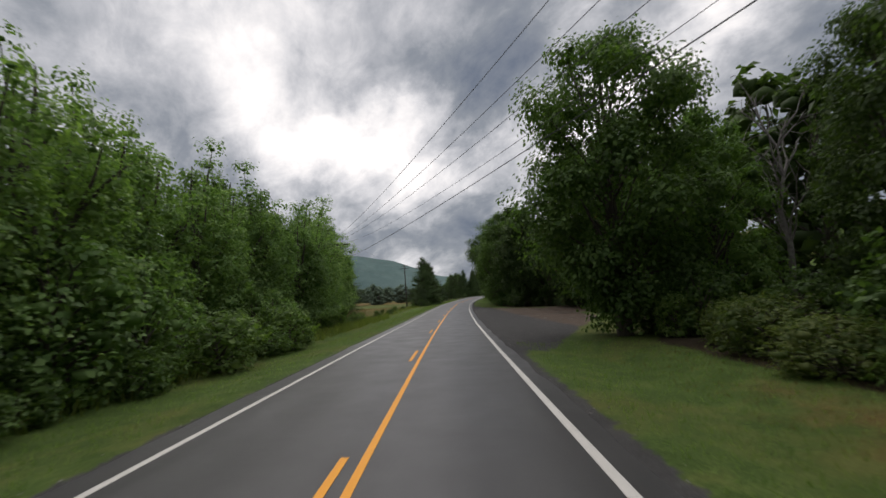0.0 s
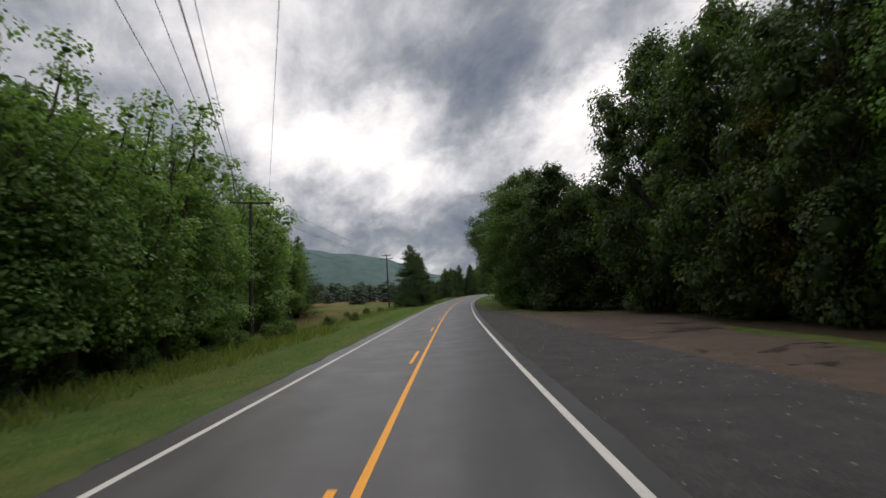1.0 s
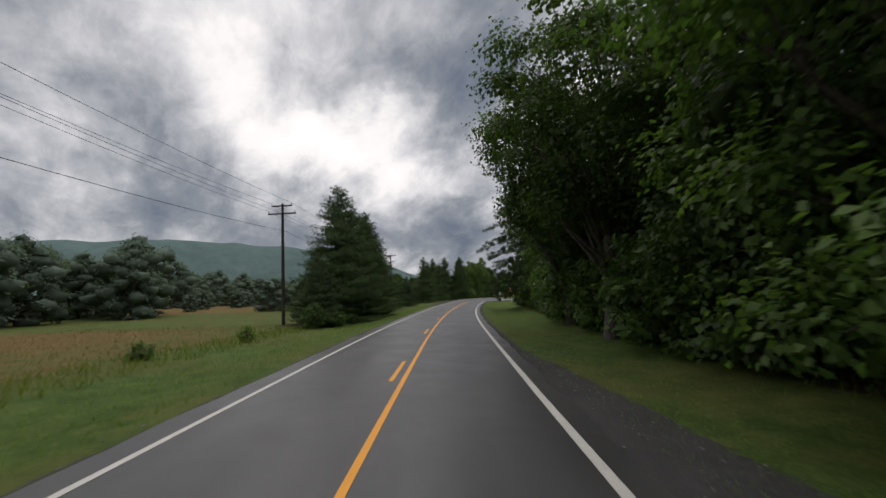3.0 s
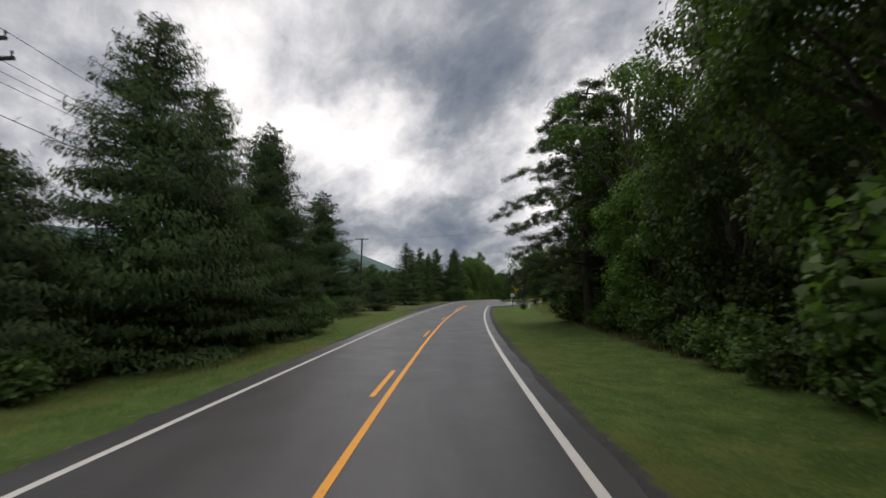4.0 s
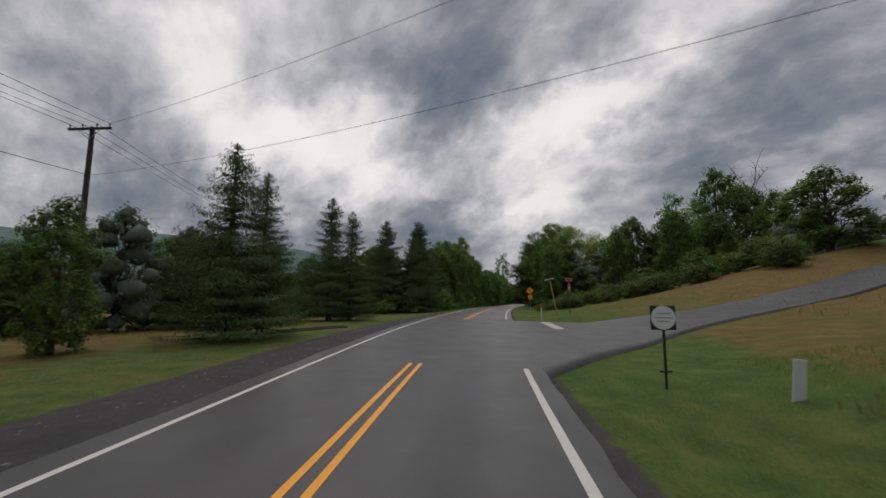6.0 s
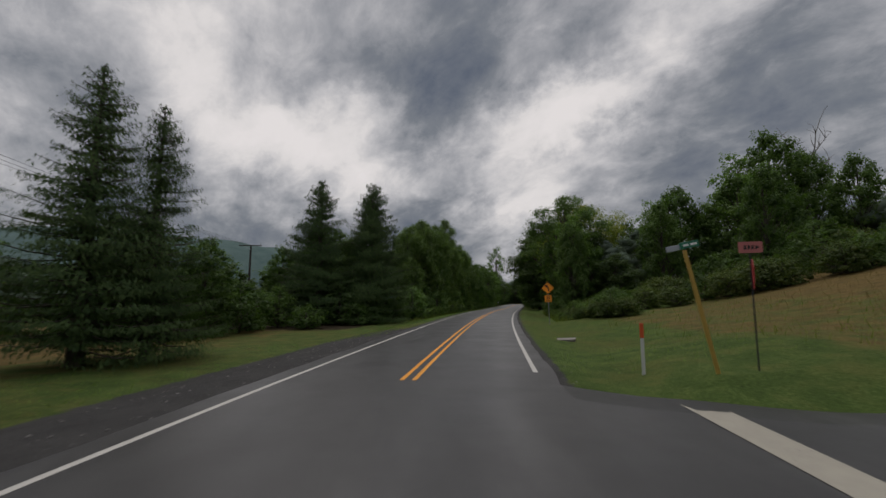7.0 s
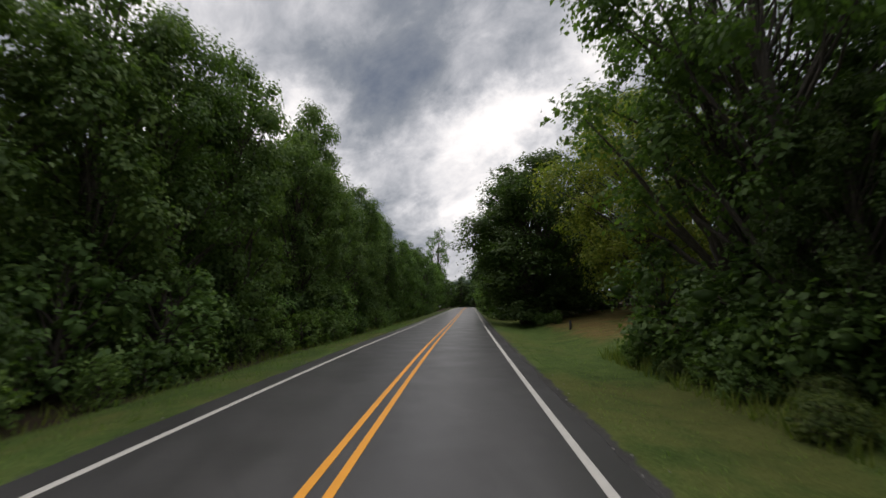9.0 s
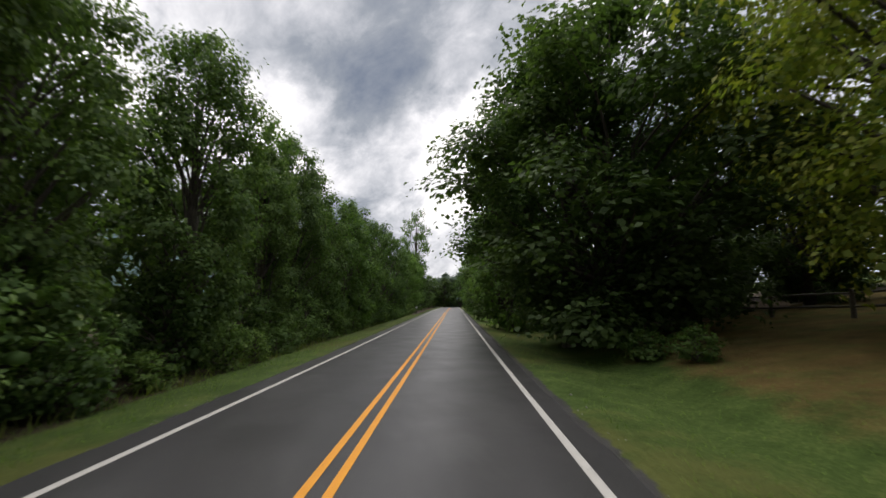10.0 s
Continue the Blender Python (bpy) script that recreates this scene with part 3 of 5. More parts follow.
def leaves(rs, centre, out, length, width, droop=0.3, wild=0.8):
    """Folded pointed leaves as one array of corners: rows of four."""
    n = len(centre)
    out = out / np.maximum(np.linalg.norm(out, axis=1, keepdims=True), 1e-6)
    face = out * 0.8 + rs.normal(0, 0.38 * wild, (n, 3))
    face[:, 2] += 0.45
    face /= np.maximum(np.linalg.norm(face, axis=1, keepdims=True), 1e-6)
    axis = out * 0.5 + rs.normal(0, wild, (n, 3))
    axis[:, 2] -= droop
    axis -= face * np.sum(axis * face, axis=1, keepdims=True)
    axis /= np.maximum(np.linalg.norm(axis, axis=1, keepdims=True), 1e-6)
    side = np.cross(axis, face)
    lift = face
    L, Wd = length[:, None], width[:, None]
    q = np.empty((n, 4, 3))
    q[:, 0] = centre - axis * L * 0.5
    q[:, 1] = centre + side * Wd * 0.5 + lift * Wd * 0.2 - axis * L * 0.08
    q[:, 2] = centre + axis * L * 0.5
    q[:, 3] = centre - side * Wd * 0.5 + lift * Wd * 0.2 - axis * L * 0.08
    return q


def leaf_object(name, quads, mat, parent, label="", cores=None):
    """One mesh of four-cornered leaves, with the closed leaf masses (corners, triangles) that fill the crown's inside."""
    n = len(quads)
    co, idx = quads.reshape(-1, 3), np.arange(n * 4, dtype=np.int32)
    starts = np.arange(0, n * 4, 4, dtype=np.int32)
    if cores:
        cv, cf = cores
        idx = np.concatenate([idx, (cf + n * 4).reshape(-1).astype(np.int32)])
        starts = np.concatenate([starts, n * 4 + 3 * np.arange(len(cf), dtype=np.int32)])
        co = np.concatenate([co, cv])
    me = bpy.data.meshes.new(name)
    me.vertices.add(len(co))
    me.vertices.foreach_set("co", np.ascontiguousarray(co).reshape(-1))
    me.loops.add(len(idx))
    me.loops.foreach_set("vertex_index", idx)
    me.polygons.add(len(starts))
    me.polygons.foreach_set("loop_start", starts)
    me.update(calc_edges=True)
    me.materials.append(mat)
    ob = new(name, me)
    ob.parent = parent
    if label:
        ob["label"] = label
    return ob


def ico(sub):
    bm = bmesh.new()
    bmesh.ops.create_icosphere(bm, subdivisions=sub, radius=1.0)
    v = np.array([p.co[:] for p in bm.verts])
    f = np.array([[p.index for p in q.verts] for q in bm.faces])
    bm.free()
    return v, f


ICO = {1: ico(1), 2: ico(2)}


def broadleaf(name, H, R, base, lobes, count, size, mat, seed, prof=None, droop=0.3, lobe_r=(0.3, 0.44), lean=0.0, thin=0.0, bark=None, filler=2, core=0.38, leaders=0):
    """A broad-leaved tree: tapered trunk with limbs, and a crown of leaves gathered on uneven lobes."""
    rng, rs = random.Random(seed), np.random.RandomState(seed)
    prof = prof or ((0, 0.55), (0.25, 0.95), (0.5, 1.0), (0.75, 0.8), (0.92, 0.5), (1, 0.25))
    root = new(name)
    v, f = [], []
    tr = 0.018 * H + 0.06
    top = (lean * H * 0.3 + rng.uniform(-0.3, 0.3), rng.uniform(-0.3, 0.3), H * 0.86)
    pts = bent(rng, (0, 0, -0.3), top, 7, 0.025)
    tube(v, f, pts, [tr * 1.35, tr, tr * 0.9, tr * 0.75, tr * 0.6, tr * 0.42, tr * 0.25, tr * 0.08], 8)
    spots = []
    for k in range(leaders):
        # upright spires, each a stack of lobes that narrows to its tip
        a, rr = k * 2.39996 + rng.uniform(-0.3, 0.3), R * 0.85 * math.sqrt((k + 0.3) / leaders)
        tip = H * (1 - 0.4 * (rr / R) ** 1.5) * rng.uniform(0.87, 1.05)
        low = H * (base + rng.uniform(0, 0.08))
        foot = Vector((math.cos(a) * rr, math.sin(a) * rr, 0))
        m = max(5, lobes // leaders)
        for j in range(m):
            q = (j + 0.5) / m
            lr = R * rng.uniform(*lobe_r) * (1.25 - q) ** 0.5 + 0.16
            spots.append((foot * (0.8 + 0.3 * q) + Vector((rng.uniform(-0.55, 0.55), rng.uniform(-0.55, 0.55), low + (tip - low) * q)), lr))
        limb = bent(rng, pts[1 + k % 2], spots[-1][0], 4, 0.04)
        tube(v, f, limb, [tr * 0.5, tr * 0.4, tr * 0.3, tr * 0.18, 0.012], 5)
    for k in range(0 if leaders else lobes):
        q = (k + 0.5) / lobes
        u = base + (0.96 - base) * q ** 0.9
        w = lerp(prof, (u - base) / (1 - base)) * R
        a = k * 2.39996 + rng.uniform(-0.5, 0.5)
        rr = w * (rng.uniform(0.35, 0.78) if u < 0.88 else rng.uniform(0.0, 0.45))
        lr = R * rng.uniform(*lobe_r) * (0.72 if u > 0.85 else 1.0)
        c = Vector((math.cos(a) * rr + lean * u * H * 0.3, math.sin(a) * rr, u * H - lr * 0.3))
        spots.append((c, lr))
        start = pts[min(7, max(1, int(7 * max(0.12, u - 0.22))))]
        limb = bent(rng, start, c, 3, 0.07)
        b = tr * 0.42 * (1.1 - u)
        tube(v, f, limb, [b + 0.035, b * 0.75 + 0.026, b * 0.5 + 0.018, 0.01], 4 if filler == 2 else 3)
        for _ in range(1 if filler == 2 else 0):
            tip = c + Vector((rng.uniform(-1, 1), rng.uniform(-1, 1), rng.uniform(-0.2, 0.9))) * lr * 0.9
            tube(v, f, bent(rng, limb[2], tip, 3, 0.1), [b * 0.4 + 0.018, b * 0.3 + 0.014, 0.012, 0.006], 3)
    mesh_object("trunk", v, f, bark or BARK, root, soft=True)
    weight = np.array([lr ** 2 for _, lr in spots])
    share = np.maximum((count * weight / weight.sum()).astype(int), 24)
    cen, outs, cv, cf, at = [], [], [], [], 0
    iv, tri = ICO[2 if R > 4 and filler > 1 else 1]
    for (c, lr), n in zip(spots, share):
        # sprigs over the top and sides of each lobe, each with a handful of leaves
        m = max(5, int(n * 1.2) // 7)
        dvec = rs.normal(0, 1, (m, 3))
        dvec[:, 2] = np.where(rs.rand(m) < 0.6, np.abs(dvec[:, 2]) * 0.9 + 0.02, dvec[:, 2])
        dvec /= np.linalg.norm(dvec, axis=1, keepdims=True)
        bump = 1 + 0.2 * np.sin(dvec[:, 0] * 5 + seed) * np.cos(dvec[:, 1] * 6 + c.x) + 0.14 * np.sin(dvec[:, 2] * 11 + c.y)
        rad = lr * bump * rs.uniform(0.3 if filler else 0.06, 1.1, m) ** 0.5
        p = np.array(c) + dvec * rad[:, None] * np.array([1, 1, 0.78])
        spread = rs.normal(0, min(0.2, 0.08 + 0.09 * lr), (m, 7, 3))
        cc = (p[:, None] + spread).reshape(-1, 3)
        oo = (dvec[:, None] + spread * 0.9).reshape(-1, 3)
        if thin:
            keep = rs.rand(len(cc)) > thin
            cc, oo = cc[keep], oo[keep]
        cen.append(cc)
        outs.append(oo)
        if filler:
            q = iv * (1 + rs.uniform(-0.35, 0.3, (len(iv), 1)))
            cv.append(np.array(c) + q * lr * core * np.array([1, 1, 0.72]) - np.array([0, 0, lr * 0.05]))
            cf.append(tri + at)
            at += len(iv)
    cen, outs = np.concatenate(cen), np.concatenate(outs)
    # leaves buried deep in another lobe see no light and are left out
    near = np.full(len(cen), 9.0)
    for c, lr in spots:
        near = np.minimum(near, np.linalg.norm((cen - np.array(c)) * np.array([1, 1, 1.25]), axis=1) / lr)
    keep = near > (0.46 if filler else 0.2)
    cen, outs = cen[keep], outs[keep]
    cores = None
    if filler:
        cv = np.concatenate(cv)
        cv[:, 2] = np.maximum(cv[:, 2], 0.12)
        cores = (cv, np.concatenate(cf))
    low = cen[:, 2] < 0.12
    cen[low, 2] = 0.12 + rs.rand(low.sum()) * 0.3
    n = len(cen)
    L = size * rs.uniform(0.65, 1.3, n)
    quads = leaves(rs, cen, outs, L, L * rs.uniform(0.6, 0.85, n), droop)
    leaf_object("crown", quads, mat, root, cores=cores)
    return root


def conifer(name, H, R, count, seed, mat, base=0.05, droop=0.25, ragged=0.15, size=0.34, power=0.85):
    """A spruce: straight trunk, whorls of drooping boughs, each carrying hanging sprays."""
    rng, rs = random.Random(seed), np.random.RandomState(seed)
    root = new(name)
    v, f = [], []
    tr = 0.016 * H + 0.05
    tube(v, f, [(0, 0, -0.3), (0.02, 0, H * 0.3), (0, 0.03, H * 0.65), (0, 0, H * 1.0)], [tr * 1.2, tr * 0.9, tr * 0.5, 0.012], 8)
    cen, outs, ln = [], [], []
    z = base * H + 0.15
    boughs = []
    while z < H * 0.985:
        u = z / H
        w = R * (1 - u) ** power * (1 + 0.0 * u) + 0.12
        for k in range(rng.randint(7, 9) if u < 0.9 else 5):
            boughs.append((z + rng.uniform(-0.3, 0.3) * (1.1 - u), rng.uniform(0, 2 * math.pi), w * rng.uniform(1 - ragged * 2, 1 + ragged)))
        z += H * 0.02 + 0.1 * (1 - u)
    total = sum(b[2] ** 1.5 for b in boughs)
    for z, a, w in boughs:
        u = z / H
        rise = 0.45 if u > 0.8 else -droop * rng.uniform(0.3, 1.5) + 0.25 * u
        ca, sa = math.cos(a), math.sin(a)
        p = lambda q: (ca * w * q, sa * w * q, z + rise * w * q + (0.22 * w * q * q if u < 0.8 else 0))
        tube(v, f, [p(0), p(0.5), p(1)], [0.02 + 0.012 * w, 0.012 + 0.006 * w, 0.005], 3)
        n = max(8, int(count * w ** 1.5 / total))
        q = rs.rand(n) ** 0.7 * 0.95 + 0.07
        side = rs.normal(0, 1, n) * 0.27 * w * (0.35 + 0.65 * np.sin(np.pi * np.clip(q, 0, 1) ** 0.8))
        hang = -np.abs(rs.normal(0, 0.13, n)) * (0.5 + 0.5 * w / R) + rs.normal(0, 0.05, n)
        zz = z + rise * w * q + (0.22 * w * q * q if u < 0.8 else 0) + hang
        cen.append(np.stack([ca * w * q - sa * side, sa * w * q + ca * side, zz], 1))
        outs.append(np.stack([ca - sa * side * 1.5 / max(w, 0.3), sa + ca * side * 1.5 / max(w, 0.3), np.full(n, -0.15)], 1))
    mesh_object("trunk", v, f, BARK, root, soft=True)
    cen, outs = np.concatenate(cen), np.concatenate(outs)
    cen[:, 2] = np.maximum(cen[:, 2], 0.1)
    n = len(cen)
    L = size * rs.uniform(0.6, 1.25, n)
    leaf_object("crown", leaves(rs, cen, outs, L, L * rs.uniform(0.17, 0.28, n), droop=0.45, wild=0.3), mat, root)
    return root


def pine_tree(name, H, R, count, seed, mat):
    """An open pine: long level boughs that droop at the tips, with needle tufts along twigs and sky between."""
    rng, rs = random.Random(seed), np.random.RandomState(seed)
    root = new(name)
    v, f = [], []
    tube(v, f, bent(rng, (0, 0, -0.3), (0.4, 0.2, H * 0.98), 6, 0.012), [0.3, 0.26, 0.22, 0.18, 0.13, 0.08, 0.02], 8)
    cen, outs = [], []
    for k in range(84):
        u = 0.12 + 0.86 * (k / 84)
        a = k * 2.4 + rng.uniform(-0.4, 0.4)
        w = R * min(1.0, 1.5 * (1 - u) + 0.32) * rng.uniform(0.7, 1.1)
        d = Vector((math.cos(a), math.sin(a), 0))
        z = u * H
        pts = [d * (w * q) + Vector((rng.uniform(-0.1, 0.1), rng.uniform(-0.1, 0.1), z + w * (0.22 * q - 0.42 * q * q))) for q in (0, 0.25, 0.5, 0.75, 1.0)]
        tube(v, f, pts, [0.07, 0.055, 0.04, 0.026, 0.008], 5)
        for j in range(11):
            q = 0.22 + 0.78 * (j + rng.random()) / 11
            i = min(3, int(q * 4))
            p = Vector(pts[i]).lerp(pts[i + 1], q * 4 - i)
            sd = d.cross(Vector((0, 0, 1))) * rng.choice((-1, 1))
            tip = p + (sd * rng.uniform(0.3, 0.9) + d * rng.uniform(0.2, 0.6) + Vector((0, 0, rng.uniform(-0.4, 0.15)))) * (0.5 + 0.16 * w)
            tube(v, f, [p, p.lerp(tip, 0.5) + Vector((0, 0, 0.05)), tip], [0.018, 0.012, 0.005], 3)
            m = max(4, count // 260)
            qq = rs.uniform(0.25, 1.05, (m, 1))
            cen.append(np.array(p) + (np.array(tip) - np.array(p)) * qq + rs.normal(0, 0.1, (m, 3)))
            outs.append(np.tile(np.array(tip - p), (m, 1)) + rs.normal(0, 0.4, (m, 3)))
    mesh_object("trunk", v, f, BARK, root, soft=True)
    cen, outs = np.concatenate(cen), np.concatenate(outs)
    L = 0.15 * rs.uniform(0.7, 1.3, len(cen))
    leaf_object("crown", leaves(rs, cen, outs, L, L * 0.16, 0.1, 0.6), mat, root)
    return root


def bare_tree(name, H, R, seed):
    """A dead tree: forked bare limbs and twigs."""
    rng = random.Random(seed)
    root = new(name)
    v, f = [], []
    trunk = bent(rng, (0, 0, -0.3), (0.3, 0.1, H * 0.8), 5, 0.03)
    tube(v, f, trunk, [0.26, 0.22, 0.18, 0.14, 0.1, 0.04], 7)
    w, g = [], []
    for k in range(16):
        a = k * 2.4
        st = trunk[2 + k % 4]
        tip = Vector(st) + Vector((math.cos(a) * R * rng.uniform(0.6, 1), math.sin(a) * R * rng.uniform(0.6, 1), H * rng.uniform(0.12, 0.4)))
        limb = bent(rng, st, tip, 4, 0.08)
        tube(w, g, limb, [0.08, 0.06, 0.045, 0.03, 0.01], 5)
        for _ in range(6):
            q = rng.randint(1, 4)
            t2 = Vector(limb[q]) + Vector((rng.uniform(-1, 1), rng.uniform(-1, 1), rng.uniform(0, 1.2))) * R * 0.4
            tube(w, g, bent(rng, limb[q], t2, 2, 0.1), [0.03, 0.02, 0.006], 4)
    mesh_object("trunk", v, f, DEAD, root, soft=True)
    mesh_object("limb", w, g, DEAD, root, soft=True)
    return root


def place(proto, s, d, scale=1.0, turn=0.0, wide=1.0, label="", group="", sink=0.0):
    x, y, h = on_road(s, d)
    m = Matrix.Translation((x, y, ground_z(x, y) - sink)) @ Matrix.Rotation(turn, 4, "Z") @ Matrix.Diagonal((scale * wide, scale * wide, scale, 1))
    ob = copy_thing(proto, m)
    return tagged(ob, label or proto.get("label", ""), proto.get("category", ""), group)


SPREAD = ((0, 0.5), (0.3, 0.9), (0.55, 1.0), (0.8, 0.85), (1, 0.45))
BROAD = ((0, 0.95), (0.3, 1.0), (0.6, 0.95), (0.85, 0.65), (1, 0.3))
rng = random.Random(11)
PROTO = {}


def proto(key, ob, label, category="tree"):
    PROTO[key] = tagged(ob, label, category)


proto("poplar", broadleaf("tree", 14, 3.0, 0.06, 88, 14500, 0.2, LEAF_POPLAR, 3, lobe_r=(0.24, 0.36), core=0.24, leaders=8), "tall leafy green poplar at the edge of the woods")
proto("poplar2", broadleaf("tree", 13, 2.8, 0.05, 77, 13500, 0.2, LEAF_POPLAR, 8, lobe_r=(0.24, 0.36), core=0.24, leaders=7), "tall leafy green poplar at the edge of the woods")
proto("oak", broadleaf("tree", 14, 5.0, 0.05, 60, 15000, 0.24, LEAF_OAK, 5, lobe_r=(0.17, 0.29)), "large dark green broad-leaved tree with a dense crown")
proto("oak2", broadleaf("tree", 13, 4.6, 0.05, 58, 14500, 0.24, LEAF_DEEP_SHADE, 21, lobe_r=(0.17, 0.29)), "large broad-leaved tree with a dense crown, its green darkened for shade")
proto("ash", broadleaf("tree", 14, 4.8, 0.05, 56, 13000, 0.24, LEAF_SHADED, 15, droop=0.5, lobe_r=(0.17, 0.29), core=0.24), "leafy mid-green ash tree overhanging the verge")
proto("near", broadleaf("tree", 14, 4.8, 0.05, 62, 38000, 0.15, LEAF_SHADED, 14, droop=0.5, lobe_r=(0.17, 0.28), filler=0), "leafy green broad-leaved tree close to the verge")
proto("near_ash", broadleaf("tree", 14, 4.2, 0.05, 58, 23000, 0.19, LEAF_ASH, 19, droop=0.6, lobe_r=(0.19, 0.3), filler=0), "leafy mid-green ash tree overhanging the verge")
proto("near_dark", broadleaf("tree", 15, 6.0, 0.04, 84, 32000, 0.21, LEAF_DEEP_SHADE, 24, droop=0.5, lobe_r=(0.16, 0.26), filler=0), "massive broad-leaved tree shading the road edge, its green darkened for shade")
proto("overhang", broadleaf("tree", 14, 6.0, 0.34, 56, 24000, 0.19, LEAF_DEEP_SHADE, 36, SPREAD, droop=0.6, lobe_r=(0.15, 0.24), filler=0), "tall broad-leaved tree whose crown hangs over the verge")
proto("airy", broadleaf("tree", 14, 5.5, 0.26, 46, 15000, 0.17, LEAF_SHADED, 38, SPREAD, thin=0.25, droop=0.6, lobe_r=(0.13, 0.2), filler=0), "tall broad-leaved tree with an airy crown and sky between its boughs")
proto("mid", broadleaf("tree", 14, 5.0, 0.04, 46, 8500, 0.32, LEAF_SHADED, 18, lobe_r=(0.19, 0.31), filler=1), "green broad-leaved tree on the hillside")
proto("walnut", broadleaf("tree", 13, 4.8, 0.08, 56, 36000, 0.19, LEAF_SHADED, 33, SPREAD, droop=0.8, lobe_r=(0.2, 0.33), filler=0), "broad-leaved tree with drooping leafy sprays beside the gravel lot")
proto("thin", broadleaf("tree", 13, 3.6, 0.2, 32, 5200, 0.25, LEAF_OAK, 41, SPREAD, thin=0.2, lobe_r=(0.17, 0.28), filler=1, core=0.2), "tall thin-crowned broad-leaved tree with sky showing through")
proto("locust", broadleaf("tree", 13, 6.6, 0.11, 80, 44000, 0.16, LEAF_LOCUST, 52, SPREAD, thin=0.08, droop=0.5, lobe_r=(0.15, 0.24), filler=0), "spreading yellow-green locust tree with an airy crown on the grass bank")
proto("far", broadleaf("tree", 11, 4.4, 0.0, 30, 3400, 0.3, LEAF_HAZED, 61, BROAD, lobe_r=(0.24, 0.38), filler=1, core=0.82), "rounded tree in a distant hedgerow, its green paled for haze")
proto("far2", broadleaf("tree", 9, 4.0, 0.0, 28, 3000, 0.3, LEAF_HAZED, 66, BROAD, lobe_r=(0.24, 0.38), filler=1, core=0.82), "rounded tree in a distant hedgerow, its green paled for haze")
proto("shrub", broadleaf("shrub", 2.6, 1.7, 0.04, 18, 1350, 0.19, LEAF_SHRUB, 71, lobe_r=(0.25, 0.4)), "dense leafy green roadside shrub", "shrub")
proto("shrub2", broadleaf("shrub", 2.2, 1.9, 0.03, 18, 1350, 0.19, LEAF_SHADED, 77, lobe_r=(0.25, 0.4)), "dense dark green roadside shrub", "shrub")
proto("vine", broadleaf("vine_mound", 2.4, 2.6, 0.02, 34, 3400, 0.145, LEAF_VINE, 79, SPREAD, lobe_r=(0.2, 0.32)), "mounded tangle of green vines on the bank", "vines")
proto("turning", broadleaf("tree", 13, 4.2, 0.12, 40, 9000, 0.2, LEAF_TURNING, 83, SPREAD, thin=0.2, droop=0.6, lobe_r=(0.17, 0.28), filler=0), "broad-leaved tree with yellowing leaves among green trees")
proto("brush", broadleaf("shrub", 2.0, 1.9, 0.02, 20, 1500, 0.15, LEAF_BRUSH, 85, lobe_r=(0.22, 0.36)), "low brown and olive brush on the bank", "shrub")
proto("maple", broadleaf("tree", 9, 4.0, 0.08, 46, 22000, 0.17, LEAF_OAK, 44, droop=0.5, lobe_r=(0.18, 0.29), filler=0, core=0.3), "fresh mid-green young maple in front of darker woods")
proto("dense", broadleaf("tree", 15, 6.0, 0.04, 84, 24000, 0.24, LEAF_DEEP_SHADE, 24, lobe_r=(0.15, 0.26), core=0.42), "massive broad-leaved tree shading the road edge, its green darkened for shade")
proto("back", broadleaf("tree", 14, 5.0, 0.02, 26, 1200, 0.66, LEAF_DEEP_SHADE, 27, lobe_r=(0.25, 0.38), filler=1, core=0.6), "broad-leaved tree deep in the woods, its green darkened for shade")
proto("bush", broadleaf("young_tree", 4.2, 2.2, 0.03, 26, 2000, 0.2, LEAF_POPLAR, 73, lobe_r=(0.23, 0.36)), "bushy young tree at the edge of the woods", "young tree")
proto("bush2", broadleaf("young_tree", 4.0, 2.3, 0.03, 26, 2000, 0.2, LEAF_SHADED, 74, lobe_r=(0.23, 0.36)), "bushy young tree at the edge of the woods", "young tree")
proto("spruce", conifer("spruce_tree", 12, 3.7, 46000, 81, NEEDLE, 0.03, 0.2, 0.2, 0.22, 0.7), "dense dark green spruce with drooping boughs", "conifer")
proto("spruce2", conifer("spruce_tree", 12, 3.4, 26000, 87, NEEDLE, 0.06, 0.24, 0.3, 0.22, 0.78), "ragged dark spruce with open drooping boughs", "conifer")
proto("cedar", conifer("cedar_tree", 10, 2.8, 20000, 91, NEEDLE_PINE, 0.02, -0.1, 0.14, 0.3, 0.55), "dense dark green cedar", "conifer")
proto("pine", pine_tree("pine_tree", 15, 5.0, 60000, 95, NEEDLE_PINE), "open dark pine with long drooping boughs", "conifer")
proto("dead", bare_tree("dead_tree", 12, 2.6, 97), "bare grey dead tree among green trees", "tree")

